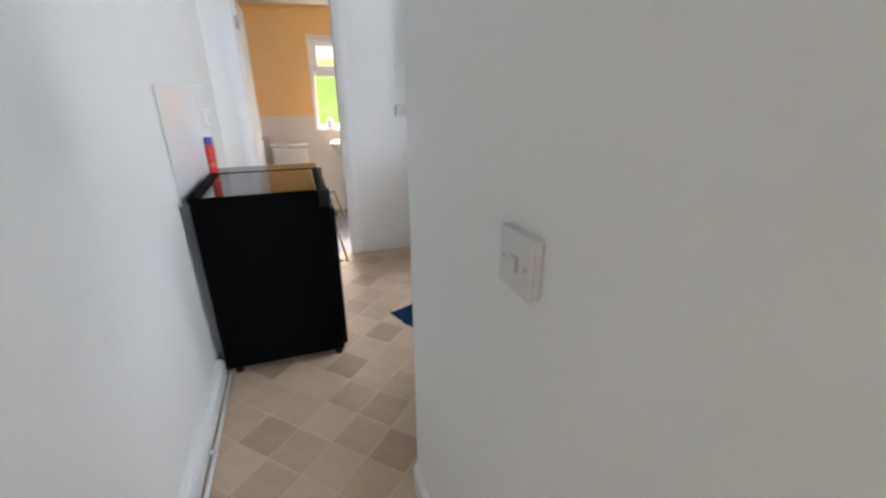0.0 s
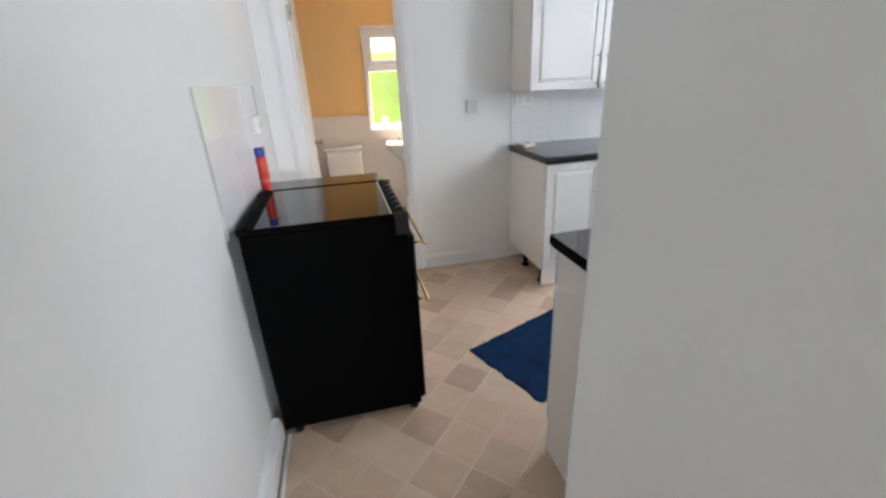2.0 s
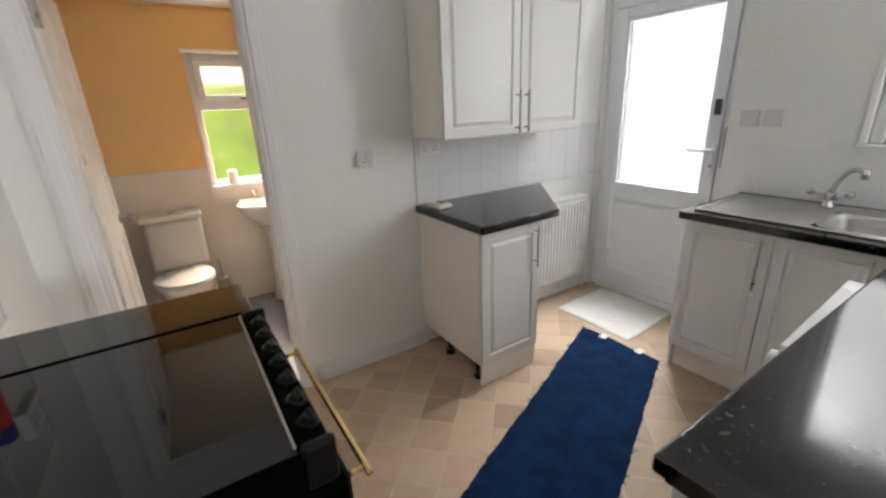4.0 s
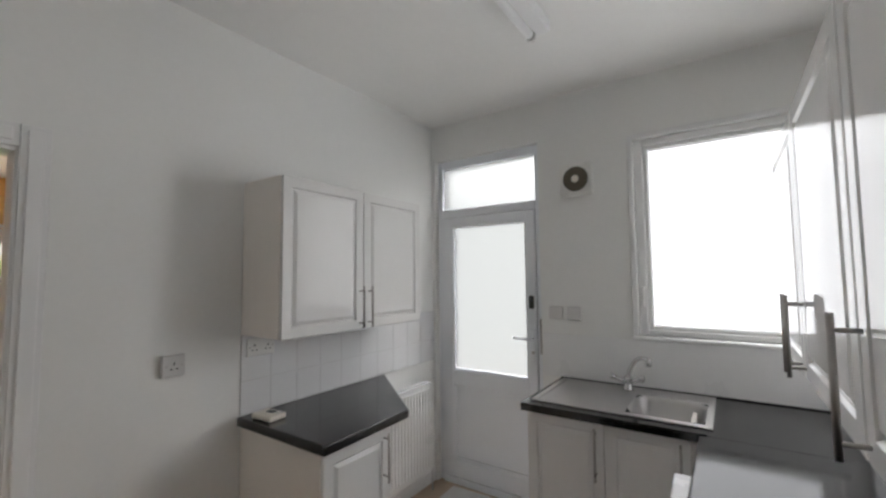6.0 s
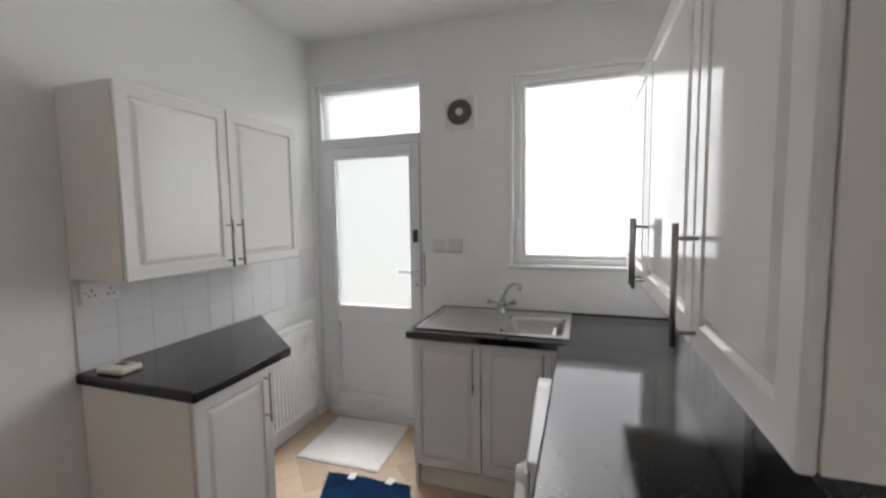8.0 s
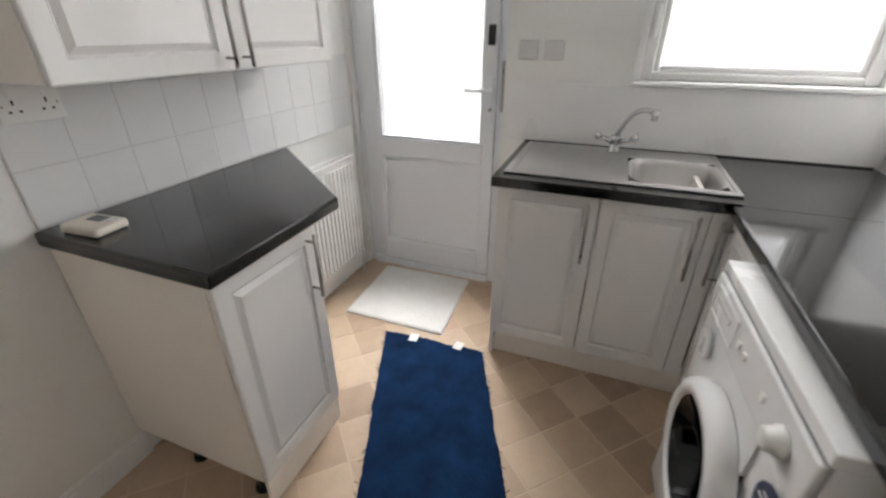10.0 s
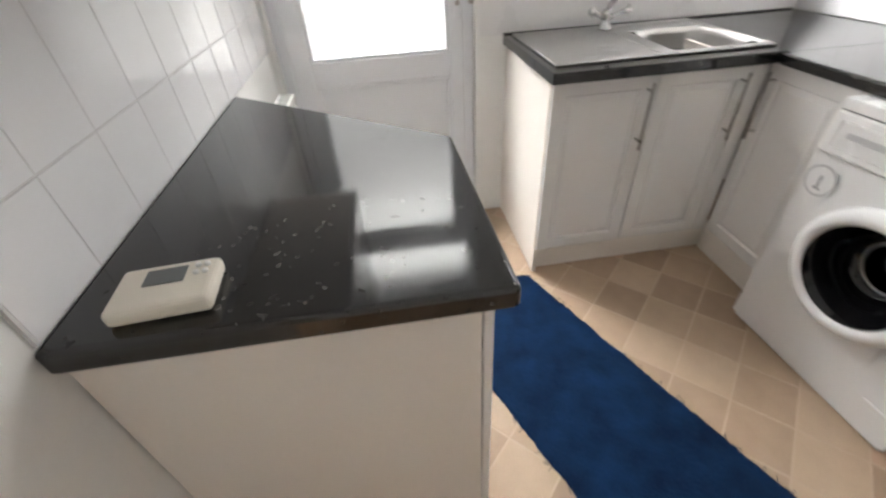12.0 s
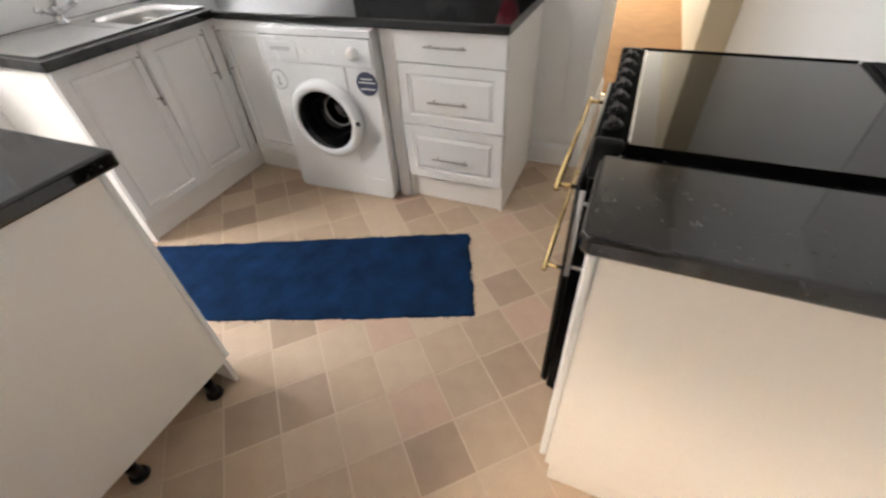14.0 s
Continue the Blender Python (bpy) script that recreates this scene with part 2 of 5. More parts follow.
def solo(name, bm, material, label="", category="", group="", kind="", smooth=False, base=None):
    if base is None:
        lo = [min(v.co[i] for v in bm.verts) for i in range(3)]
        hi = [max(v.co[i] for v in bm.verts) for i in range(3)]
        base = ((lo[0] + hi[0]) / 2, (lo[1] + hi[1]) / 2, lo[2])
    ob = link(name, bm, material, base, smooth)
    BASE[ob.name] = Vector(base)
    return tagged(ob, label, category, group, kind)


def add_box(bm, lo, hi, bevel=0.0, seg=1):
    lo, hi = [min(a, b) for a, b in zip(lo, hi)], [max(a, b) for a, b in zip(lo, hi)]
    m = Matrix.LocRotScale([(a + b) / 2 for a, b in zip(lo, hi)], None, [b - a for a, b in zip(lo, hi)])
    made = bmesh.ops.create_cube(bm, size=1.0, matrix=m)
    if bevel:
        edges = list({e for v in made["verts"] for e in v.link_edges})
        bmesh.ops.bevel(bm, geom=edges, offset=bevel, segments=seg, affect="EDGES", profile=0.5)
    return bm


def box(lo, hi, bevel=0.002, seg=1):
    return add_box(bmesh.new(), lo, hi, bevel, seg)


def boxes(rows, bevel=0.002):
    bm = bmesh.new()
    for lo, hi in rows:
        add_box(bm, lo, hi, bevel)
    return bm


def add_rod(bm, a, b, r, r2=None, seg=16):
    a, b = Vector(a), Vector(b)
    m = Matrix.Translation((a + b) / 2) @ (b - a).to_track_quat("Z", "Y").to_matrix().to_4x4()
    bmesh.ops.create_cone(bm, cap_ends=True, segments=seg, radius1=r, radius2=r if r2 is None else r2, depth=(b - a).length, matrix=m)
    return bm


def rod(a, b, r, r2=None, seg=16):
    return add_rod(bmesh.new(), a, b, r, r2, seg)


def sweep(points, radius, seg=12):
    """A round tube along points, closed at both ends."""
    bm, rings = bmesh.new(), []
    pts = [Vector(p) for p in points]
    for i, p in enumerate(pts):
        way = (pts[min(i + 1, len(pts) - 1)] - pts[max(i - 1, 0)]).normalized()
        q = way.to_track_quat("Z", "Y")
        r = radius[i] if isinstance(radius, (list, tuple)) else radius
        rings.append([bm.verts.new(p + q @ Vector((r * math.cos(6.28319 * k / seg), r * math.sin(6.28319 * k / seg), 0))) for k in range(seg)])
    for r0, r1 in zip(rings, rings[1:]):
        for k in range(seg):
            bm.faces.new((r0[k], r0[(k + 1) % seg], r1[(k + 1) % seg], r1[k]))
    bm.faces.new(list(reversed(rings[0])))
    bm.faces.new(rings[-1])
    return bm


def lathe(profile, centre, axis="Z", seg=40, squash=1.0):
    """A turned shape: (radius, height) rows about an axis."""
    bm, rings = bmesh.new(), []
    turn = {"Z": Matrix.Identity(3), "Y": Euler((radians(-90), 0, 0)).to_matrix(), "X": Euler((0, radians(90), 0)).to_matrix()}[axis]
    for r, z in profile:
        rings.append([bm.verts.new(Vector(centre) + turn @ Vector((r * math.cos(6.28319 * k / seg), squash * r * math.sin(6.28319 * k / seg), z))) for k in range(seg)])
    for r0, r1 in zip(rings, rings[1:]):
        for k in range(seg):
            bm.faces.new((r0[k], r0[(k + 1) % seg], r1[(k + 1) % seg], r1[k]))
    bm.faces.new(list(reversed(rings[0])))
    bm.faces.new(rings[-1])
    bmesh.ops.recalc_face_normals(bm, faces=bm.faces)
    return bm


def opened(bm):
    """Takes the end caps off a turned shape."""
    bmesh.ops.delete(bm, geom=[f for f in bm.faces if len(f.verts) > 8], context="FACES_ONLY")
    return bm


def prism(outline, z0, z1, bevel=0.0, seg=2):
    """A slab with a plan outline."""
    bm = bmesh.new()
    low = [bm.verts.new((x, y, z0)) for x, y in outline]
    top = [bm.verts.new((x, y, z1)) for x, y in outline]
    n = len(outline)
    bm.faces.new(list(reversed(low)))
    bm.faces.new(top)
    for i in range(n):
        bm.faces.new((low[i], low[(i + 1) % n], top[(i + 1) % n], top[i]))
    bmesh.ops.recalc_face_normals(bm, faces=bm.faces)
    if bevel:
        bmesh.ops.bevel(bm, geom=list(bm.edges), offset=bevel, segments=seg, affect="EDGES", profile=0.5)
    return bm


def raised_panel(w, h, thick=0.019, border=0.072):
    """A moulded cupboard front in its own plane: x across, z up, its face towards -y."""
    bm = box((0, 0, 0), (w, thick, h), 0.006, 3)
    face = min((f for f in bm.faces), key=lambda f: (f.calc_center_median().y, -f.calc_area()))
    for inset, depth in ((border - 0.010, 0.0), (0.009, 0.0075), (0.004, 0.0), (0.024, -0.0085)):
        bmesh.ops.inset_region(bm, faces=[face], thickness=inset, depth=0)
        bmesh.ops.translate(bm, vec=(0, depth, 0), verts=face.verts)
    return bm


def place(bm, m):
    bmesh.ops.transform(bm, matrix=m, verts=bm.verts)
    return bm


SOUTHWARD, NORTHWARD, EASTWARD, WESTWARD = 0, 180, 90, -90


def front(x, y, z, w, h, facing, border=0.072):
    """A moulded front whose lower left corner, seen from before it, is x, y, z; its face looks to `facing`."""
    return place(raised_panel(w, h, border=border), pose(x, y, z, 0, 0, facing))


def bar_handle(parent, a, b, out, r=0.0055, material=None, name="handle"):
    """A bar with two short posts; a and b are its ends and out the way to the door."""
    a, b, out = Vector(a), Vector(b), Vector(out)
    bm = rod(a, b, r)
    for f in (0.12, 0.88):
        p = a.lerp(b, f)
        add_rod(bm, p, p + out, r * 0.75, seg=10)
    return part(name, bm, material or NICKEL, parent, smooth=True)


# ---- setting ----
X0, X1, Y0, Y1, H = -0.375, 2.88, 0.80, 3.25, 2.78   # kitchen
PX = 0.422                                           # passage wall
BY = 4.75                                            # bathroom's far wall


def setting(name, bm, material, label="", smooth=False):
    return solo(name, bm, material, label, "", "", "structure", smooth, base=(0, 0, 0))


T = 0.1
setting("wall_west", box((X0 - T, -0.71, -0.05), (X0, Y1, H), 0), WALL, "white painted kitchen and passage wall")
setting("wall_passage", box((PX, -0.35, -0.05), (PX + 0.12, Y0, H), 0.004, 2), WALL, "white painted passage wall with a light switch")
setting("wall_south", box((PX + 0.12, Y0 - 0.12, -0.05), (X1, Y0, H), 0), WALL, "white painted wall behind the worktop")
# north wall round the bathroom doorway
DX0, DX1, DH = -0.188, 0.515, 2.03
setting("wall_north", boxes([((X0 - T, Y1, -0.05), (DX0, Y1 + T, H)), ((DX1, Y1, -0.05), (X1 + 0.3, Y1 + T, H)), ((DX0, Y1, DH), (DX1, Y1 + T, H))], 0), WALL, "white painted wall with the bathroom doorway")
# east wall round door and window
FY0, FY1, FH = 2.350, 3.222, 2.492
WY0, WY1, WZ0, WZ1 = 0.90, 1.748, 1.21, 2.39
EX = X1 + 0.28
setting("wall_east", boxes([
    ((X1, FY1, -0.05), (EX, Y1, H)), ((X1, FY0, FH), (EX, FY1, H)), ((X1, WY1, -0.05), (EX, FY0, H)),
    ((X1, WY0, -0.05), (EX, WY1, WZ0)), ((X1, WY0, WZ1), (EX, WY1, H)), ((X1, Y0 - 0.12, -0.05), (EX, WY0, H))], 0), WALL, "white painted outside wall with back door and window")
setting("ceiling", box((X0 - T, -0.35, H), (EX, Y1 + T, H + 0.1), 0), CEIL, "white painted ceiling")
floor = setting("floor", box((X0 - T, -0.335, -0.06), (EX, Y1 + 0.05, -0.0012), 0), JOINT, "beige and brown vinyl floor with diagonal squares")
# bathroom shell
setting("bathroom_floor", box((-0.75, Y1 + 0.05, -0.06), (1.45, BY, 0.0), 0), LINO, "grey blue vinyl bathroom floor")
BWX0, BWX1, BWZ0, BWZ1 = 0.385, 1.06, 0.955, 1.875
setting("bathroom_wall_north", boxes([
    ((-0.85, BY, -0.05), (BWX0, BY + 0.2, 2.17)), ((BWX1, BY, -0.05), (1.55, BY + 0.2, 2.17)),
    ((BWX0, BY, -0.05), (BWX1, BY + 0.2, BWZ0)), ((BWX0, BY, BWZ1), (BWX1, BY + 0.2, 2.17))], 0), ORANGE, "orange painted bathroom wall with a window")
setting("bathroom_wall_west", box((-0.85, Y1 + T, -0.05), (-0.75, BY, 2.17), 0), ORANGE, "orange painted bathroom wall")
setting("bathroom_wall_east", box((1.45, Y1 + T, -0.05), (1.55, BY, 2.17), 0), ORANGE, "orange painted bathroom wall")
setting("bathroom_ceiling", box((-0.85, Y1 + T, 2.17), (1.55, BY + 0.2, 2.27), 0), CEIL, "white painted bathroom ceiling")
setting("trim", box((-0.75, BY - 0.012, 2.15), (1.45, BY - 0.001, 2.169), 0.002), ORANGE, "orange painted picture rail")
# room behind, where the walk begins
HS = -5.4
setting("hall_floor", box((-0.35, HS, -0.06), (2.2, -0.335, 0.004), 0), CARPET, "tan carpet of the room behind the passage")
# the opening in this unseen wall is made up, for the fill lamp
setting("hall_wall_south", boxes([((-0.35, HS - 0.1, -0.05), (0.5, HS, H)), ((1.7, HS - 0.1, -0.05), (2.3, HS, H)), ((0.5, HS - 0.1, -0.05), (1.7, HS, 0.9)), ((0.5, HS - 0.1, 2.1), (1.7, HS, H))], 0), WALL, "unseen white wall with an opening added for the fill lamp")
setting("hall_wall_west", box((X0 - T, HS, -0.05), (-0.17, -0.712, H), 0.01, 2), HALLWALL, "cream painted wall")
setting("hall_wall_east", box((2.2, HS, -0.05), (2.3, -0.25, H), 0), WALL, "white painted wall")
setting("hall_wall_north", box((PX + 0.12, -0.35, -0.05), (2.2, -0.25, H), 0), WALL, "white painted wall")
setting("hall_ceiling", box((X0 - T, HS - 0.1, H), (2.3, -0.35, H + 0.1), 0), CEIL, "white painted ceiling")
setting("threshold", box((X0, -0.35, -0.003), (PX, -0.318, 0.009), 0.003, 2), BRASS, "brass threshold strip between carpet and vinyl")
# made-up window round the fill lamp's opening
w = thing("unseen_window", (1.1, HS - 0.06, 0.9), "unseen window added in front of the hall's fill lamp", "window", kind="structure")
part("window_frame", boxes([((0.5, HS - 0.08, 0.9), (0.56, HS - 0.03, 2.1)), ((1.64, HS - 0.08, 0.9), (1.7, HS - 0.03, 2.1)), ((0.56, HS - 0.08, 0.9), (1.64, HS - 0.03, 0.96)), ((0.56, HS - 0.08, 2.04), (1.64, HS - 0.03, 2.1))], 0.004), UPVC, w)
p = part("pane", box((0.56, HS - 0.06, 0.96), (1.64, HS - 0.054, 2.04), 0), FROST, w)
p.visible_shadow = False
setting("backdrop_sky", box((6.0, -1.0, -1.0), (6.02, 6.0, 5.0), 0), SKYGLOW, "bright overcast distance behind frosted glass")
setting("backdrop_hedge", box((-0.6, 5.45, 0.2), (2.2, 5.47, 1.72), 0), GREENGLOW, "sunlit green hedge behind frosted glass")
setting("backdrop_garden_sky", box((-1.6, 6.5, -0.5), (3.2, 6.52, 3.5), 0), SKYGLOW, "bright overcast sky above the hedge")
setting("ground", box((-60, -60, -0.30), (60, 60, -0.20), 0), CARPET, "bare ground outside the house")


def skirting(name, x0, y0, x1, y1, outwards, h=0.11, pack=0.0):
    """A moulded skirting board along a wall; outwards is the way into the room."""
    ox, oy = outwards
    bm = bmesh.new()
    for z0, z1, d in ((0, h - 0.02, 0.016), (h - 0.02, h - 0.008, 0.012), (h - 0.008, h, 0.007)):
        add_box(bm, (x0, y0, z0), (x1 + ox * (d + pack), y1 + oy * (d + pack), z1), 0.0015)
    return setting(name, bm, GLOSS, "white gloss painted skirting board")


skirting("baseboard_north", 0.605, Y1, 1.31, Y1, (0, -1))
skirting("baseboard_north_far", 1.72, Y1, X1, Y1, (0, -1))
skirting("baseboard_west", X0, -0.70, X0, 1.74, (1, 0), pack=0.02)
skirting("baseboard_passage", PX, -0.35, PX, Y0, (-1, 0), 0.13)
skirting("baseboard_south", PX, Y0, 0.70, Y0, (0, 1), 0.13)

# bathroom doorway: lining, architrave and the open door
setting("door_lining", boxes([((DX0, Y1 - 0.002, 0), (DX0 + 0.02, Y1 + T, DH)), ((DX1 - 0.02, Y1 - 0.002, 0), (DX1, Y1 + T, DH)), ((DX0, Y1 - 0.002, DH - 0.02), (DX1, Y1 + T, DH))], 0.002), GLOSS, "white painted door lining")


def architrave(name, lo, hi, along):
    bm = bmesh.new()
    (x0, z0), (x1, z1) = lo, hi
    add_box(bm, (x0, Y1 - 0.012, z0), (x1, Y1, z1), 0.002)
    q = 0.018
    if along == "z":
        add_box(bm, (x0 + q, Y1 - 0.020, z0), (x1 - q, Y1 - 0.010, z1 - q), 0.004, 2)
    else:
        add_box(bm, (x0 + q, Y1 - 0.020, z0 + q), (x1 - q, Y1 - 0.010, z1 - q), 0.004, 2)
    return setting(name, bm, GLOSS, "white gloss painted moulded architrave")


architrave("architrave_east", (DX1 - 0.008, 0), (DX1 + 0.072, DH + 0.072), "z")
architrave("architrave_west", (DX0 - 0.072, 0), (DX0 + 0.008, DH + 0.072), "z")
architrave("architrave_head", (DX0 + 0.009, DH - 0.008), (DX1 - 0.009, DH + 0.072), "x")

# ---- back door ----
DXF = X1 + 0.045


def back_door():
    d = thing("door_1", (DXF, 2.8, 0.0), "white plastic back door with frosted glass and a transom light", "door", kind="structure")
    x0, x1 = DXF, DXF + 0.07
    f = 0.045
    frame_rows = [((x0, FY0, 0), (x1, FY0 + f, FH)), ((x0, FY1 - f, 0), (x1, FY1, FH)), ((x0, FY0 + f, FH - f - 0.02), (x1, FY1 - f, FH)),
                  ((x0, FY0 + f, 2.035), (x1, FY1 - f, 2.10)), ((x0 - 0.02, FY0 + f, 0), (x1, FY1 - f, 0.05))]
    part("door_frame", boxes(frame_rows, 0.005), UPVC, d)
    ly0, ly1, lz0, lz1 = FY0 + f + 0.003, FY1 - f - 0.003, 0.055, 2.03
    gy0, gy1, gz0, gz1 = 2.462, 3.088, 0.852, 1.962
    x0 -= 0.012
    rows = [((x0, ly0, lz0), (x1, gy0, lz1)), ((x0, gy1, lz0), (x1, ly1, lz1)), ((x0, gy0, gz1), (x1, gy1, lz1)), ((x0, gy0, 0.745), (x1, gy1, gz0)), ((x0, gy0, lz0), (x1, gy1, 0.185))]
    leaf = part("door_leaf", boxes(rows, 0.004), UPVC, d)
    part("panel", boxes([((x0 + 0.026, gy0, 0.185), (x1 - 0.02, gy1, 0.745))] +
                        [((x0 + 0.006, gy0, 0.185), (x0 + 0.028, gy0 + 0.014, 0.745)), ((x0 + 0.006, gy1 - 0.014, 0.185), (x0 + 0.028, gy1, 0.745)),
                         ((x0 + 0.006, gy0, 0.731), (x0 + 0.028, gy1, 0.745)), ((x0 + 0.006, gy0, 0.185), (x0 + 0.028, gy1, 0.199))], 0.002), UPVC, leaf, "recessed white plastic lower panel")
    b = 0.016
    part("glazing_bead", boxes([((x0 + 0.004, gy0, gz0), (x0 + 0.03, gy0 + b, gz1)), ((x0 + 0.004, gy1 - b, gz0), (x0 + 0.03, gy1, gz1)),
                                ((x0 + 0.004, gy0 + b, gz0), (x0 + 0.03, gy1 - b, gz0 + b)), ((x0 + 0.004, gy0 + b, gz1 - b), (x0 + 0.03, gy1 - b, gz1))], 0.003), UPVC, leaf)
    p = part("pane", box((x0 + 0.03, gy0, gz0), (x0 + 0.036, gy1, gz1), 0), FROSTDOOR, leaf, "frosted glass pane")
    p.visible_shadow = False
    p = part("transom_pane", box((x0 + 0.04, FY0 + f, 2.10), (x0 + 0.046, FY1 - f, FH - f - 0.02), 0), FROSTDOOR, d, "frosted glass transom pane")
    p.visible_shadow = False
    # lever handle on its plate
    hy = 2.424
    plate = part("handle_plate", box((x0 - 0.009, hy - 0.014, 0.985), (x0, hy + 0.016, 1.205), 0.005, 2), UPVC, leaf)
    part("lever", sweep([(x0 - 0.008, hy, 1.138), (x0 - 0.045, hy, 1.138), (x0 - 0.052, hy + 0.012, 1.138), (x0 - 0.052, hy + 0.125, 1.141)], 0.009), UPVC, plate, "white lever handle", smooth=True)
    part("keyhole", rod((x0 - 0.013, hy, 1.044), (x0 - 0.005, hy, 1.044), 0.010), NICKEL, plate)
    part("key_box", box((x0 - 0.022, hy - 0.010, 1.344), (x0, hy + 0.022, 1.432), 0.004, 2), RUBBER, leaf, "small dark bolt box")
    part("hinge_strip", box((DXF - 0.024, FY0 + 0.002, 1.036), (DXF, FY0 + 0.022, 1.275), 0.003), NICKEL, d, "narrow grey metal strip")


back_door()


# ---- window over the sink ----
def window_east():
    w = thing("window_1", (X1 + 0.06, 1.33, WZ0), "white plastic window with one frosted pane and a sill", "window", kind="structure")
    x0, x1 = X1 + 0.03, X1 + 0.10
    f = 0.05
    part("window_frame", boxes([((x0, WY0, WZ0), (x1, WY0 + f, WZ1)), ((x0, WY1 - f, WZ0), (x1, WY1, WZ1)), ((x0, WY0 + f, WZ0), (x1, WY1 - f, WZ0 + 0.035)), ((x0, WY0 + f, WZ1 - 0.042), (x1, WY1 - f, WZ1))], 0.006), WINDOWWHITE, w)
    s = 0.026
    y0, y1, z0, z1 = WY0 + f, WY1 - f, WZ0 + 0.035, WZ1 - 0.042
    part("sash", boxes([((x0 + 0.015, y0, z0), (x1, y0 + s, z1)), ((x0 + 0.015, y1 - s, z0), (x1, y1, z1)), ((x0 + 0.015, y0 + s, z0), (x1, y1 - s, z0 + s)), ((x0 + 0.015, y0 + s, z1 - s), (x1, y1 - s, z1))], 0.006), WINDOWWHITE, w)
    part("window_sill", box((X1 - 0.028, WY0 - 0.03, WZ0 - 0.022), (x0, WY1 + 0.03, WZ0), 0.006, 2), WINDOWWHITE, w)
    part("casing", boxes([((X1 - 0.008, WY1, WZ0), (X1, WY1 + 0.028, WZ1 + 0.028)), ((X1 - 0.008, WY0 - 0.02, WZ1), (X1, WY1, WZ1 + 0.028))], 0.003), GLOSS, w)
    part("catch", box((x0 - 0.02, WY1 - 0.035, 1.38), (x0, WY1 - 0.015, 1.50), 0.006, 2), WINDOWWHITE, w)
    p = part("pane", box((x0 + 0.045, y0 + s, z0 + s), (x0 + 0.051, y1 - s, z1 - s), 0), FROST, w, "frosted glass pane")
    p.visible_shadow = False


window_east()


# ---- worktops ----
def worktop(label, outline, z0, z1, material, nosing=None):
    """A laminate slab with rounded edges."""
    cx, cy = sum(p[0] for p in outline) / len(outline), sum(p[1] for p in outline) / len(outline)
    t = thing("worktop", (cx, cy, z0), label, "worktop")
    part("slab", prism(outline, z0, z1, 0.009 if nosing is None else 0.0008, 4 if nosing is None else 1), material, t)
    if nosing:
        part("front_edge", box(nosing[0], nosing[1], 0.008, 4), material, t)
    return t


worktop("black speckled laminate worktop with a diagonal end", [(1.28, Y1 - 0.002), (1.28, 2.62), (1.815, 2.632), (2.31, Y1 - 0.002)], 0.875, 0.918, STONE)
worktop("long black speckled laminate worktop over the washing machine", [(0.688, Y0 + 0.012), (2.22, Y0 + 0.012), (2.22, 1.405), (0.688, 1.405)], 0.872, 0.91, STONE, ((0.688, 1.394, 0.872), (2.22, 1.43, 0.9098)))
SINKX = 2.235
# the sink's worktop leaves a hole for the bowl
sink_top = thing("worktop", (2.55, 1.5, 0.872), "dark laminate worktop with the steel sink set in", "worktop")
part("slab", boxes([((2.222, Y0 + 0.012, 0.872), (X1 - 0.008, 1.40, 0.91)), ((SINKX, 1.745, 0.872), (X1 - 0.008, 2.225, 0.91)),
                    ((SINKX, 1.40, 0.872), (2.34, 1.745, 0.91)), ((2.70, 1.40, 0.872), (X1 - 0.008, 1.745, 0.91))], 0), STONE, sink_top)
part("front_edge", box((SINKX - 0.004, 1.435, 0.876), (SINKX - 0.0002, 2.222, 0.906), 0.0015), STONE, sink_top)
part("sealant", box((X1 - 0.0079, Y0 + 0.02, 0.9095), (X1 - 0.0068, 2.225, 0.917), 0), RUBBER, sink_top, "dark worn sealant strip")
worktop("short black speckled laminate worktop beside the cooker", [(X0 + 0.008, 2.333), (0.238, 2.333), (0.248, 2.341), (0.248, 2.588), (0.234, 2.604), (X0 + 0.008, 2.604)], 0.892, 0.93, STONE)


# ---- cupboards ----
def single_base_unit():
    c = thing("base_unit", (1.5, 2.95, 0), "white kitchen base unit with one moulded door", "cupboard")
    x0, x1, yf, yb = 1.30, 1.70, 2.672, Y1 - 0.004
    part("side_panel", box((x0, yf, 0.13), (x0 + 0.018, yb, 0.874), 0.001), CARCASS, c)
    part("side_panel", box((x1 - 0.018, yf, 0.13), (x1, yb, 0.874), 0.001), CARCASS, c)
    part("back_panel", box((x0 + 0.019, yb - 0.012, 0.13), (x1 - 0.019, yb, 0.874), 0.001), CARCASS, c)
    part("bottom_panel", box((x0 + 0.019, yf, 0.13), (x1 - 0.019, yb - 0.013, 0.148), 0.001), CARCASS, c)
    d = part("door", front(x0 + 0.002, yf - 0.021, 0.135, 0.394, 0.733, SOUTHWARD), FOIL, c)
    bar_handle(d, (1.650, yf - 0.055, 0.635), (1.650, yf - 0.055, 0.855), (0, 0.034, 0))
    part("plinth", box((x0 + 0.01, yf - 0.005, 0.002), (x1, yf + 0.011, 0.128), 0.001), CARCASS, c)
    for x, y in ((x0 + 0.06, yb - 0.20), (x1 - 0.06, yb - 0.20), (x0 + 0.05, yf + 0.075), (x1 - 0.05, yf + 0.075)):
        bm = rod((x, y, 0.012), (x, y, 0.13), 0.018)
        add_rod(bm, (x, y, 0.0), (x, y, 0.02), 0.03, 0.024)
        part("leg", bm, BLACKPLASTIC, c, smooth=True)


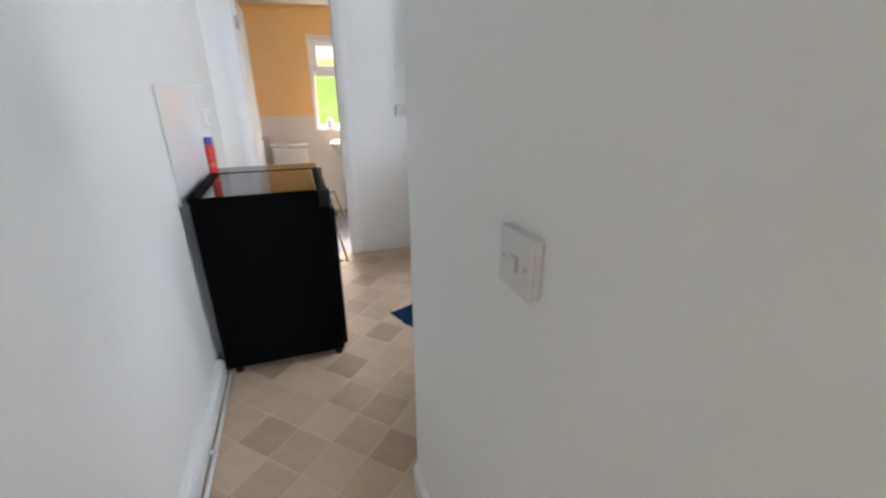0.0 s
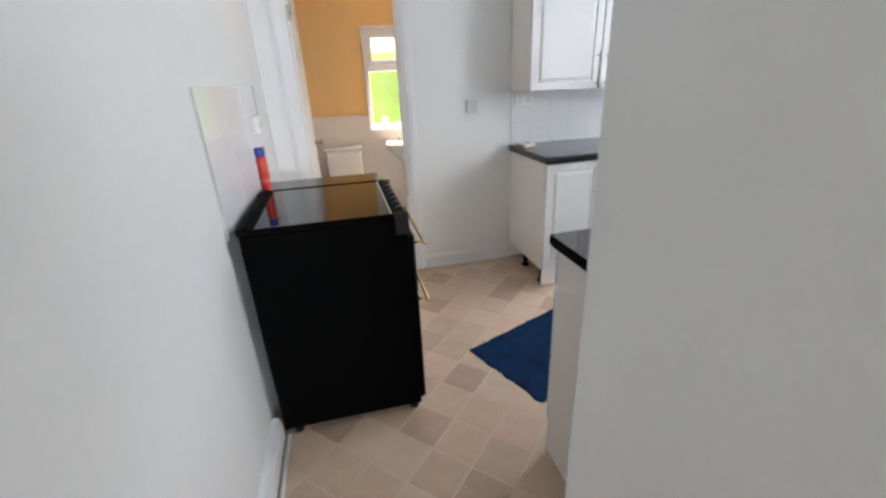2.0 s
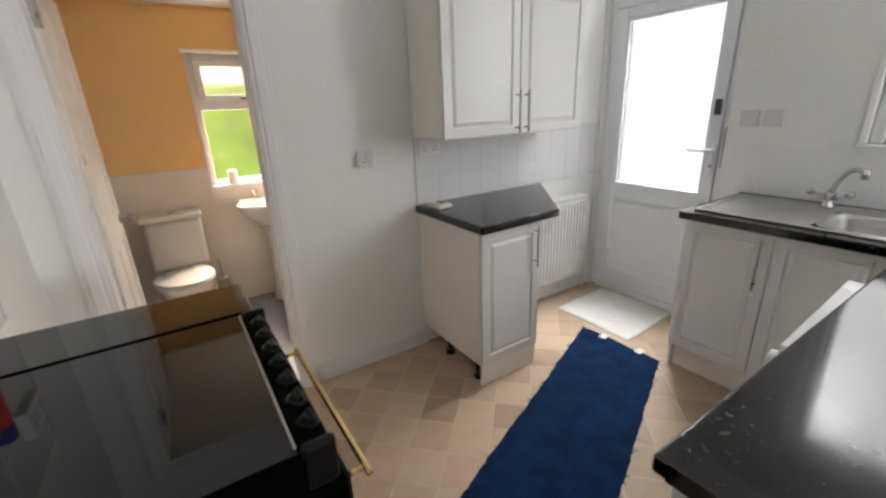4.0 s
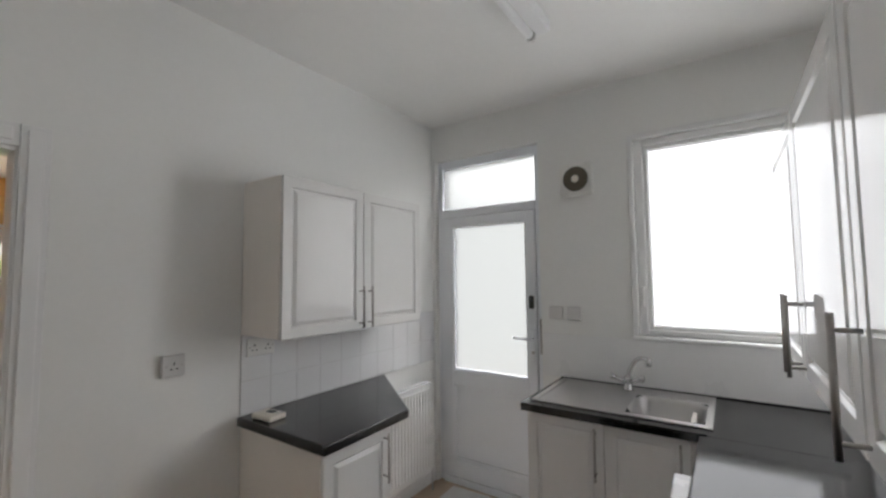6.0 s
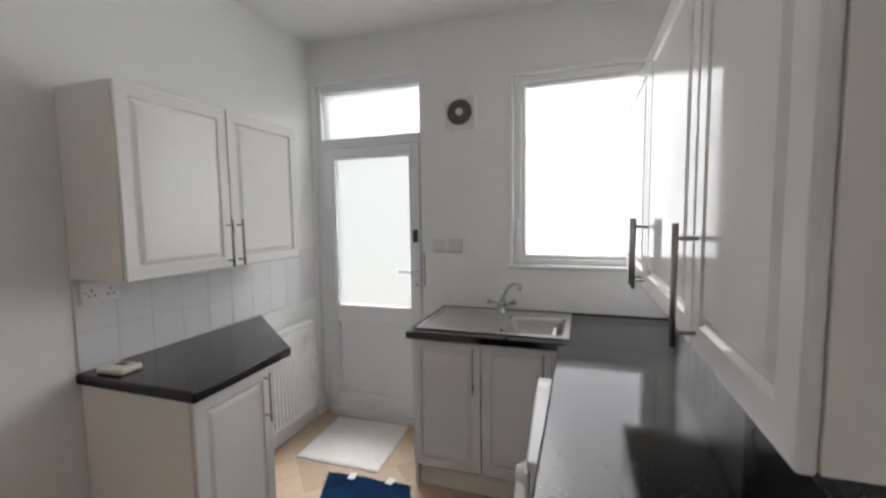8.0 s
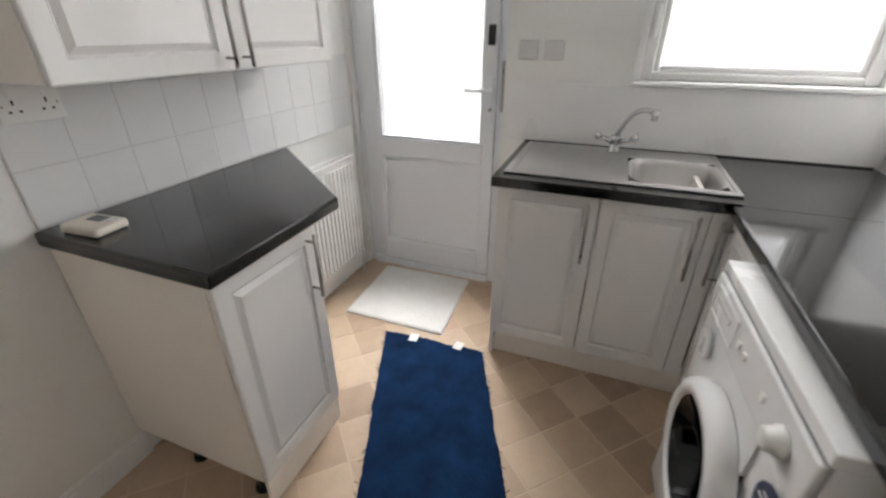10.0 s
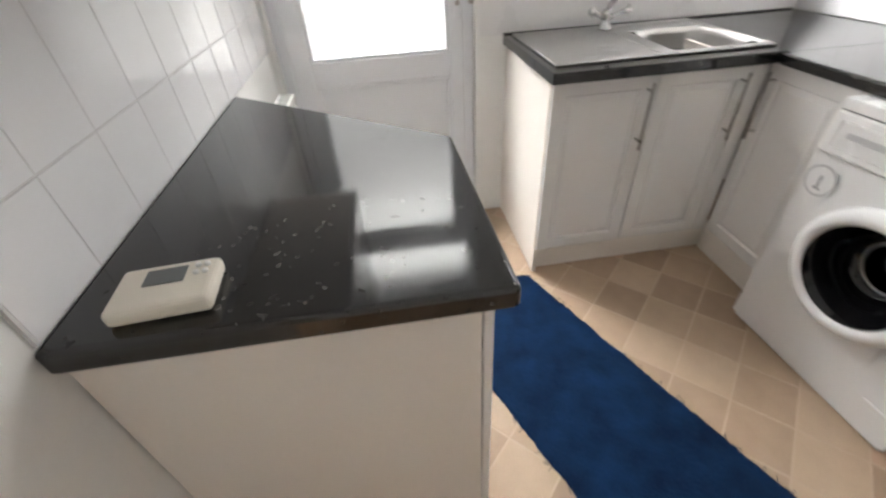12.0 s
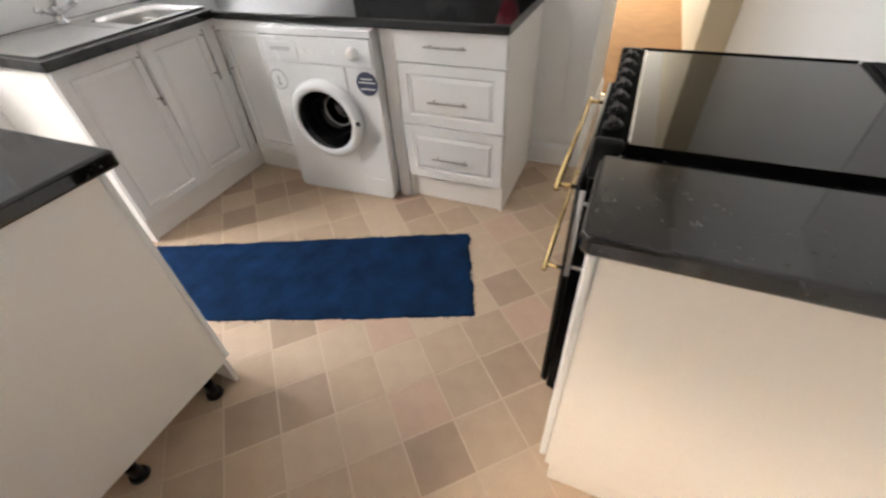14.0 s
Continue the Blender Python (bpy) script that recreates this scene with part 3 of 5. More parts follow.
def wall_unit(name_label, x0, x1, yf, yb, doors, facing, z0=1.30, z1=2.04):
    c = thing("wall_unit", ((x0 + x1) / 2, (yf + yb) / 2, z0), name_label, "cupboard")
    lo, hi = min(yf, yb), max(yf, yb)
    part("side_panel", box((x0, lo, z0), (x0 + 0.018, hi, z1), 0.001), CARCASS, c)
    part("side_panel", box((x1 - 0.018, lo, z0), (x1, hi, z1), 0.001), CARCASS, c)
    part("top_panel", box((x0 + 0.0185, lo, z1 - 0.018), (x1 - 0.0185, hi, z1), 0.001), CARCASS, c)
    part("bottom_panel", box((x0 + 0.0185, lo, z0 + 0.002), (x1 - 0.0185, hi, z0 + 0.02), 0.001), CARCASS, c)
    part("back_panel", box((x0 + 0.0185, yb - 0.008 if yb > yf else yb, z0 + 0.021), (x1 - 0.0185, yb if yb > yf else yb + 0.008, z1 - 0.019), 0.0), CARCASS, c)
    s = -1 if facing == SOUTHWARD else 1
    for a, b, hx in doors:
        x = a + 0.0015 if s < 0 else b - 0.0015
        d = part("door", front(x, yf + s * 0.0195, z0 - 0.004, b - a - 0.003, z1 - z0 + 0.004, facing), FOIL, c)
        bar_handle(d, (hx, yf + s * 0.057, z0 + 0.005), (hx, yf + s * 0.057, z0 + 0.225), (0, -s * 0.036, 0))
    return c


single_base_unit()
wall_unit("white two-door kitchen wall unit with moulded doors", 1.295, 2.30, 2.95, Y1 - 0.003, [(1.295, 1.797, 1.765), (1.798, 2.30, 1.83)], SOUTHWARD)
wall_unit("white glossy single-door wall unit above the worktop", 0.672, 1.072, 1.118, Y0 + 0.012, [(0.672, 1.072, 1.035)], NORTHWARD, 1.288, 2.03)
wall_unit("white glossy two-door wall unit in the corner by the window", 1.075, 2.275, 1.118, Y0 + 0.012, [(1.075, 1.675, 1.638), (1.677, 2.275, 1.714)], NORTHWARD, 1.288, 2.03)


def sink_unit():
    c = thing("base_unit", (2.55, 1.85, 0), "white base unit under the sink with two moulded doors", "cupboard")
    xf = SINKX + 0.06
    part("side_panel", box((xf, 2.19, 0.005), (X1 - 0.004, 2.208, 0.871), 0.001), CARCASS, c)
    part("side_panel", box((xf, 1.46, 0.14), (X1 - 0.004, 1.478, 0.871), 0.001), CARCASS, c)
    part("bottom_panel", box((xf, 1.48, 0.14), (X1 - 0.004, 2.188, 0.158), 0.001), CARCASS, c)
    part("rail", box((xf, 1.48, 0.80), (xf + 0.018, 2.188, 0.871), 0.001), CARCASS, c)
    for y0, y1, hy in ((1.823, 2.206, 1.857), (1.462, 1.819, 1.50)):
        d = part("door", front(xf - 0.0215, y1, 0.145, y1 - y0, 0.722, WESTWARD), FOIL, c)
        bar_handle(d, (xf - 0.056, hy, 0.60), (xf - 0.056, hy, 0.845), (0.034, 0, 0))
    part("filler", box((xf - 0.018, 1.402, 0.14), (xf + 0.01, 1.459, 0.871), 0.001), FOIL, c)
    part("plinth", box((xf + 0.03, 1.30, 0.002), (xf + 0.046, 2.188, 0.138), 0.001), CARCASS, c)


sink_unit()


def drawer_unit():
    c = thing("drawer_unit", (0.95, 1.1, 0), "white kitchen drawer unit with three fronts", "drawers")
    x0, x1, yf = 0.700, 1.22, 1.378
    part("side_panel", box((x0, Y0 + 0.004, 0.0), (x0 + 0.018, yf, 0.871), 0.001), CARCASS, c)
    part("side_panel", box((x1 - 0.018, Y0 + 0.004, 0.0), (x1, yf, 0.871), 0.001), CARCASS, c)
    part("back_panel", box((x0 + 0.019, Y0 + 0.004, 0.13), (x1 - 0.019, Y0 + 0.016, 0.871), 0.001), CARCASS, c)
    part("filler", box((x1 + 0.001, yf - 0.02, 0.0), (x1 + 0.068, yf + 0.018, 0.871), 0.001), FOIL, c)
    for z0, z1, flat in ((0.735, 0.867, True), (0.442, 0.730, False), (0.148, 0.437, False)):
        w = x1 - x0 - 0.004
        bm = place(box((0, 0, 0), (w, 0.019, z1 - z0), 0.003, 2), pose(x1 - 0.002, yf + 0.021, z0, 0, 0, NORTHWARD)) if flat else front(x1 - 0.002, yf + 0.021, z0, w, z1 - z0, NORTHWARD, 0.066)
        d = part("drawer", bm, FOIL, c)
        zc = (z0 + z1) / 2 + (0.01 if flat else -0.014)
        bar_handle(d, (0.87, yf + 0.052, zc), (1.06, yf + 0.052, zc), (0, -0.032, 0), 0.005)
    part("plinth", box((x0 + 0.005, yf - 0.03, 0.002), (x1 + 0.06, yf - 0.012, 0.146), 0.001), CARCASS, c)


drawer_unit()


def corner_unit():
    c = thing("base_unit", (2.1, 1.1, 0), "white corner base unit with a narrow moulded door", "cupboard")
    yf = 1.378
    part("side_panel", box((1.925, Y0 + 0.004, 0.0), (1.943, yf, 0.871), 0.001), CARCASS, c)
    d = part("door", front(2.274, yf + 0.021, 0.145, 0.345, 0.722, NORTHWARD), FOIL, c)
    bar_handle(d, (2.232, yf + 0.055, 0.60), (2.232, yf + 0.055, 0.845), (0, -0.034, 0))
    part("plinth", box((1.93, yf - 0.03, 0.002), (2.31, yf - 0.012, 0.138), 0.001), CARCASS, c)


corner_unit()


def cooker_side_unit():
    c = thing("base_unit", (-0.05, 2.51, 0), "narrow white base unit beside the cooker", "cupboard")
    part("side_panel", box((X0 + 0.006, 2.572, 0.10), (0.212, 2.590, 0.891), 0.001), CARCASS, c)
    part("side_panel", box((X0 + 0.006, 2.34, 0.10), (0.212, 2.358, 0.891), 0.001), CARCASS, c)
    d = part("door", front(0.232, 2.341, 0.14, 0.249, 0.747, EASTWARD), FOIL, c)
    bar_handle(d, (0.266, 2.372, 0.62), (0.266, 2.372, 0.855), (-0.034, 0, 0))
    part("end_plinth", boxes([((X0 + 0.006, 2.576, 0.002), (0.18, 2.588, 0.095)), ((0.181, 2.345, 0.002), (0.195, 2.588, 0.135))], 0.001), CARCASS, c)


cooker_side_unit()


# ---- cooker ----
def cooker():
    c = thing("cooker", (0, 2.06, 0), "black freestanding electric cooker with a glass hob and brass rails", "cooker")
    x0, x1, y0, y1 = -0.334, 0.262, 1.734, 2.322
    Z = 0.942
    part("body", box((x0, y0, 0.04), (x1, y1, Z - 0.022), 0.006, 2), BLACK, c)
    part("hob", box((x0 + 0.05, y0 - 0.003, Z - 0.021), (x1 - 0.055, y1 + 0.003, Z), 0.004, 2), BLACKGLASS, c, "reflective black glass hob")
    for y in (y0 - 0.006, y1 + 0.003):
        part("hob_border", box((x0 + 0.05, y, Z - 0.021), (x1 - 0.05, y + 0.003, Z + 0.004), 0.001), BLACK, c)
    part("back_vent", boxes([((x0 - 0.005, y0 - 0.003, Z - 0.021), (x0 + 0.048, y1 + 0.003, Z + 0.004)), ((x0 + 0.012, y0 + 0.01, Z + 0.004), (x0 + 0.03, y1 - 0.01, Z + 0.008))], 0.003), BLACK, c)
    fascia = part("fascia", box((x1 - 0.054, y0 - 0.003, Z - 0.085), (x1 + 0.001, y1 + 0.003, Z - 0.004), 0.012, 3), BLACK, c)
    part("fascia_trim", box((x1 - 0.060, y0 + 0.01, Z + 0.0005), (x1 - 0.055, y1 - 0.01, Z + 0.003), 0.001), STEEL, fascia)
    for side in (y0 - 0.004, y1 - 0.016):
        part("end_cap", box((x1 - 0.05, side, Z - 0.085), (x1 + 0.006, side + 0.02, Z + 0.005), 0.008, 3), BLACKPLASTIC, fascia)
    for k in range(7):
        y = y0 + 0.065 + k * 0.074
        bm = lathe([(0.021, 0), (0.021, 0.004), (0.017, 0.007), (0.015, 0.014), (0.011, 0.016)], (0, 0, 0), "Z", 20)
        add_box(bm, (-0.005, -0.020, 0.008), (0.005, 0.020, 0.020), 0.002)
        part("knob", place(bm, pose(x1 - 0.022, y, Z - 0.006, 0, 22, 0)), BLACKPLASTIC, fascia)
    for z0, z1, hz in ((0.60, 0.848, 0.80), (0.07, 0.592, 0.545)):
        d = part("oven_door", box((x1 + 0.001, y0 + 0.001, z0), (x1 + 0.013, y1 - 0.001, z1), 0.003, 2), BLACK, c)
        part("door_glass", box((x1 + 0.0128, y0 + 0.003, z0 + 0.003), (x1 + 0.0225, y1 - 0.003, z1 - 0.003), 0.002), BLACKGLASS, d, "reflective black oven door glass")
        bm = rod((x1 + 0.066, y0 + 0.03, hz), (x1 + 0.066, y1 - 0.03, hz), 0.0068)
        for y in (y0 + 0.05, y1 - 0.05):
            add_rod(bm, (x1 + 0.02, y, hz), (x1 + 0.066, y, hz), 0.0055)
        part("handle", bm, BRASS, d, "polished brass rail", smooth=True)
    for x in (x0 + 0.05, x1 - 0.03):
        for y in (y0 + 0.04, y1 - 0.04):
            part("foot", rod((x, y, 0), (x, y, 0.042), 0.022, 0.016), BLACKPLASTIC, c, smooth=True)


cooker()


# ---- washing machine ----
def washing_machine():
    c = thing("washing_machine", (1.605, 1.48, 0), "white front-loading washing machine with a dark round door", "washing machine")
    x0, x1, yf = 1.305, 1.905, 1.480
    bx, bz, o = 1.605, 0.455, 0.138
    shell = boxes([((x0, 0.93, 0.02), (bx - o, yf, 0.868)), ((bx + o, 0.93, 0.02), (x1, yf, 0.868)), ((bx - o, 0.93, 0.02), (bx + o, yf, bz - o)), ((bx - o, 0.93, bz + o), (bx + o, yf, 0.868)),
                        ((bx - o, 0.93, bz - o), (bx + o, yf - 0.2, bz + o))], 0)
    bmesh.ops.remove_doubles(shell, verts=shell.verts, dist=0.0001)
    for v in shell.verts:
        if v.co.z > 0.8 and v.co.y > 1.4:
            v.co.y -= 0.014
    part("body", shell, APPLIANCE, c)
    part("lid", box((x0 - 0.001, 0.93, 0.8385), (x1 + 0.001, yf - 0.004, 0.8695), 0.004, 2), APPLIANCE, c)
    part("lid_gap", box((x0 + 0.004, yf - 0.02, 0.8355), (x1 - 0.004, yf - 0.006, 0.838), 0.0), GREYSCREEN, c)
    part("kick_panel", box((x0 + 0.01, yf - 0.02, 0.004), (x1 - 0.01, yf - 0.004, 0.10), 0.003), APPLIANCE, c)
    panel = part("control_panel", box((x0 + 0.003, yf - 0.01, 0.715), (x1 - 0.003, yf + 0.003, 0.8345), 0.006, 3), APPLIANCE, c)
    part("detergent_drawer", box((x1 - 0.21, yf, 0.735), (x1 - 0.03, yf + 0.0055, 0.815), 0.006, 2), APPLIANCE, panel)
    part("drawer_grip", box((x1 - 0.17, yf + 0.005, 0.772), (x1 - 0.06, yf + 0.0065, 0.79), 0.002), mat("pale_grey_plastic", (0.52, 0.52, 0.53), 0.4, vary=0.02, bump=0), panel)
    part("knob", lathe([(0.030, 0), (0.030, 0.008), (0.024, 0.014), (0.022, 0.028), (0.014, 0.032)], (1.40, yf + 0.003, 0.775), "Y", 28), PLASTIC, panel, smooth=True)
    for x in (1.50, 1.62, 1.66):
        part("button", box((x - 0.009, yf + 0.001, 0.768), (x + 0.009, yf + 0.008, 0.786), 0.003, 2), PLASTIC, panel)
    cx, cz = 1.605, 0.455
    door = part("door", opened(lathe([(0.196, 0), (0.202, 0.018), (0.197, 0.040), (0.180, 0.054), (0.158, 0.054), (0.148, 0.035), (0.148, 0.005)], (cx, yf, cz), "Y", 56)), APPLIANCE, c, smooth=True)
    part("door_glass", opened(lathe([(0.151, 0.045), (0.143, 0.036), (0.128, 0.0), (0.118, -0.05), (0.105, -0.085), (0.080, -0.095)], (cx, yf, cz), "Y", 56)), WASHGLASS, door, "dark bowl of the door glass", smooth=True)
    part("drum", opened(lathe([(0.080, -0.096), (0.082, -0.15), (0.070, -0.165), (0.004, -0.17)], (cx, yf, cz), "Y", 48)), mat("dim_drum_steel", (0.05, 0.05, 0.05), 0.25, metal=1.0, vary=0.3, bump=0.0), door, "dim steel drum", smooth=True)
    # bright steel lip doubles as the curved highlight inside the dark bowl
    part("drum_lip", opened(lathe([(0.080, -0.094), (0.083, -0.088), (0.079, -0.084), (0.075, -0.089), (0.078, -0.095)], (cx, yf, cz), "Y", 56)), STEEL, door, "steel drum lip that mimics a curved highlight", smooth=True)
    part("catch", box((cx - 0.205, yf + 0.045, cz + 0.0), (cx - 0.185, yf + 0.06, cz + 0.02), 0.004, 2), RUBBER, door)
    s = part("sticker", lathe([(0.055, 0.0), (0.055, 0.001)], (1.352, yf + 0.001, 0.645), "Y", 36), mat("navy_label", (0.022, 0.03, 0.07), 0.4, bump=0), c, "round navy information label")
    for k, (dz, w) in enumerate(((0.022, 0.06), (0.006, 0.085), (-0.024, 0.075))):
        part("label_line", box((1.352 - w / 2, yf + 0.002, 0.645 + dz - 0.003), (1.352 + w / 2, yf + 0.0028, 0.645 + dz + 0.003), 0), PLASTIC, s)
    r = part("sticker", lathe([(0.05, 0.0), (0.05, 0.001)], (1.852, yf + 0.001, 0.632), "Y", 36), mat("grey_label", (0.45, 0.45, 0.46), 0.4, bump=0), c, "round pale grey label")
    part("label_face", lathe([(0.043, 0.0012), (0.043, 0.0018)], (1.852, yf + 0.001, 0.632), "Y", 36), APPLIANCE, r)
    part("label_line", box((1.848, yf + 0.003, 0.612), (1.856, yf + 0.0036, 0.65), 0), mat("mid_grey_ink", (0.3, 0.3, 0.31), 0.5, bump=0), r)
    part("label_line", box((1.84, yf + 0.003, 0.604), (1.864, yf + 0.0036, 0.611), 0), mat("grey_ink", (0.3, 0.3, 0.31), 0.5, bump=0), r)
    part("filter_cover", box((1.34, yf + 0.0, 0.115), (1.42, yf + 0.006, 0.128), 0.002), APPLIANCE, c)
    c.rotation_euler = (0, 0, radians(2.6))
    c.location.x -= 0.010


washing_machine()


# ---- sink and tap ----
def sink():
    s = thing("sink", (2.57, 1.8, 0.91), "stainless steel sink with a drainer and one bowl", "sink")
    z = 0.912
    x0, x1, y0, y1 = 2.30, 2.835, 1.382, 2.195
    bx0, bx1, by0, by1 = 2.352, 2.688, 1.412, 1.733
    part("rim", boxes([((x0, y0, z), (x0 + 0.02, y1, z + 0.007)), ((x1 - 0.02, y0, z), (x1, y1, z + 0.007)), ((x0 + 0.02, y0, z), (x1 - 0.02, y0 + 0.018, z + 0.007)), ((x0 + 0.02, y1 - 0.03, z), (x1 - 0.02, y1, z + 0.007))], 0.002), STEEL, s)
    part("deck", boxes([((x0 + 0.02, by1 + 0.006, z), (x1 - 0.02, 1.80, z + 0.004)), ((bx1 + 0.006, y0 + 0.018, z), (x1 - 0.02, by1 + 0.006, z + 0.004)), ((x0 + 0.02, y0 + 0.018, z), (bx0 - 0.006, by1 + 0.006, z + 0.004)), ((bx0 - 0.006, y0 + 0.0181, z), (bx1 + 0.006, by0 - 0.001, z + 0.004))], 0.001), STEEL, s)
    dr = part("drainer", box((x0 + 0.02, 1.80, z), (x1 - 0.02, y1 - 0.03, z + 0.002), 0), STEEL, s, "steel drainer with shallow ribs")
    for k in range(7):
        x = 2.38 + k * 0.055
        part("rib", box((x - 0.006, 1.87, z + 0.001), (x + 0.006, 2.12, z + 0.0027), 0.0006), STEEL, dr)
    # the bowl: rounded rings from rim to floor
    bm, rings, n = bmesh.new(), [], 48
    for inset, dz in ((-0.006, 0.004), (0.002, 0.0), (0.010, -0.02), (0.016, -0.09), (0.030, -0.125), (0.065, -0.140), (0.12, -0.143)):
        hx, hy = (bx1 - bx0) / 2 - inset, (by1 - by0) / 2 - inset
        r = max(0.02, 0.085 - inset * 0.3)
        ring = []
        for k in range(n):
            a = 6.28319 * k / n
            c, d = math.cos(a), math.sin(a)
            e = 0.42
            ring.append(bm.verts.new(((bx0 + bx1) / 2 + hx * math.copysign(abs(c) ** e, c), (by0 + by1) / 2 + hy * math.copysign(abs(d) ** e, d), z + dz)))
        rings.append(ring)
    for r0, r1 in zip(rings, rings[1:]):
        for k in range(n):
            bm.faces.new((r0[k], r1[k], r1[(k + 1) % n], r0[(k + 1) % n]))
    bm.faces.new(rings[-1])
    bmesh.ops.recalc_face_normals(bm, faces=bm.faces)
    bmesh.ops.reverse_faces(bm, faces=bm.faces)
    part("bowl", bm, STEEL, s, "deep rounded steel bowl", smooth=True)
    part("waste", lathe([(0.034, 0), (0.034, 0.003), (0.02, 0.004)], (2.52, 1.57, z - 0.142), "Z", 28), CHROME, s, smooth=True)


def tap():
    t = thing("mixer_tap", (2.775, 1.80, 0.916), "chrome mixer tap with a swan neck and two cross levers", "tap")
    x, y, z = 2.775, 1.80, 0.916
    part("base", lathe([(0.030, 0), (0.030, 0.006), (0.022, 0.014), (0.020, 0.05), (0.024, 0.06), (0.018, 0.075)], (x, y, z), "Z", 24), CHROME, t, smooth=True)
    tip = Vector((2.655, 1.672, 1.108))
    pts = []
    for k in range(15):
        f = k / 14
        rise = math.sin(min(1.0, f * 1.25) * 1.5708) ** 0.8
        pts.append((x + (tip.x - x) * f ** 1.1, y + (tip.y - y) * f ** 1.1, z + 0.06 + 0.135 * rise + 0.006 * math.sin(f * 3.1)))
    part("spout", sweep(pts, [0.0115] * 3 + [0.0102] * 12), CHROME, t, smooth=True)
    part("nozzle", rod((tip.x, tip.y, tip.z - 0.028), (tip.x, tip.y, tip.z + 0.012), 0.014), CHROME, t, smooth=True)
    for s in (-1, 1):
        a = Vector((x - 0.01, y + s * 0.012, z + 0.045))
        b = a + Vector((-0.012, s * 0.052, 0.022))
        valve = part("valve", rod(a, b, 0.011, 0.010), CHROME, t, smooth=True)
        w = (b - a).normalized()
        bm = rod(b, b + w * 0.026, 0.011, 0.0145)
        add_rod(bm, b + w * 0.016 + Vector((0, 0, -0.02)), b + w * 0.016 + Vector((0, 0, 0.02)), 0.0045, seg=8)
        add_rod(bm, b + w * 0.016 + Vector((-0.02, 0, 0)), b + w * 0.016 + Vector((0.02, 0, 0)), 0.0045, seg=8)
        part("lever", bm, CHROME, valve, smooth=True)


sink()
tap()


# ---- radiator ----
def radiator():
    r = thing("radiator", (2.28, 3.18, 0.15), "white ribbed panel radiator on the wall", "radiator")
    x0, x1, y0, y1, z0, z1 = 1.78, 2.715, 3.145, 3.215, 0.155, 0.785
    panel = part("panel", box((x0, y0 + 0.012, z0), (x1, y0 + 0.026, z1), 0.003), RADPAINT, r)
    x = x0 + 0.03
    while x < x1 - 0.02:
        part("rib", box((x - 0.009, y0, z0 + 0.035), (x + 0.009, y0 + 0.02, z1 - 0.035), 0.006, 2), RADPAINT, panel)
        x += 0.0335
    part("side_cover", box((x1 - 0.004, y0 + 0.004, z0 + 0.02), (x1 + 0.002, y1, z1), 0.002), RADPAINT, r)
    part("side_cover", box((x0 - 0.002, y0 + 0.004, z0 + 0.02), (x0 + 0.004, y1, z1), 0.002), RADPAINT, r)
    part("back_panel", box((x0, y1 - 0.014, z0), (x1, y1, z1), 0.003), RADPAINT, r)
    bm = boxes([((x0, y0 + 0.004, z1), (x1, y0 + 0.016, z1 + 0.006)), ((x0, y1 - 0.012, z1), (x1, y1, z1 + 0.006))], 0.001)
    x = x0 + 0.01
    while x < x1:
        add_box(bm, (x, y0 + 0.012, z1), (x + 0.006, y1 - 0.01, z1 + 0.004))
        x += 0.02
    part("top_grille", bm, RADPAINT, r)
    for x in (x0 + 0.15, x1 - 0.18):
        part("bracket", box((x, y1, 0.25), (x + 0.03, Y1 - 0.001, 0.70), 0.001), RADPAINT, r)
    part("valve", sweep([(x1 + 0.002, y0 + 0.03, z0 + 0.02), (x1 + 0.03, y0 + 0.03, z0 + 0.02), (x1 + 0.034, y0 + 0.03, z0 + 0.01), (x1 + 0.034, y0 + 0.03, 0.0)], 0.008), RADPAINT, r, smooth=True)


radiator()


# ---- sockets, switch, plates ----
def turned(thing_ob, x, y, z, facing):
    """Stands a thing that was built round the origin, its face towards -y, at its place on a wall."""
    thing_ob.matrix_basis = pose(x, y, z, 0, 0, facing)
    return thing_ob


def socket(label, gangs, depth=0.012, material=None):
    s = thing("wall_socket", (0, 0, 0), label, "socket")
    w = 0.086 if gangs == 1 else 0.146
    part("plate", box((-w / 2, -depth, -0.043), (w / 2, 0, 0.043), 0.004, 2), material or PLASTIC, s)
    for g in range(gangs):
        cx = 0 if gangs == 1 else (-0.036 + 0.072 * g)
        holes = bmesh.new()
        for dx, dz, a, b in ((0, 0.012, 0.0035, 0.006), (-0.011, -0.010, 0.005, 0.003), (0.011, -0.010, 0.005, 0.003)):
            add_box(holes, (cx + dx - a * 0.7, -depth - 0.0006, dz - 0.004 - b), (cx + dx + a * 0.7, -depth + 0.002, dz - 0.004 + b))
        part("pin_holes", holes, RUBBER, s)
        if gangs == 2:
            part("rocker", box((cx - 0.007, -depth - 0.003, 0.018), (cx + 0.007, -depth, 0.036), 0.002), PLASTIC, s)
    for dx in (-0.030, 0.030) if gangs == 1 else (-0.060, 0.060):
        part("screw", rod((dx, -depth - 0.001, 0), (dx, -depth + 0.002, 0), 0.003, seg=10), NICKEL, s)
    return s


turned(socket("greyish white single wall socket on the kitchen wall", 1, 0.026, PLATE), 0.995, Y1, 1.212, SOUTHWARD)
turned(socket("white double wall socket on the tiles", 2), 1.392, Y1 - 0.007, 1.235, SOUTHWARD)
turned(socket("white double wall socket beside the cooker tiles", 2, 0.03), X0 + 0.007, 2.66, 1.225, EASTWARD)


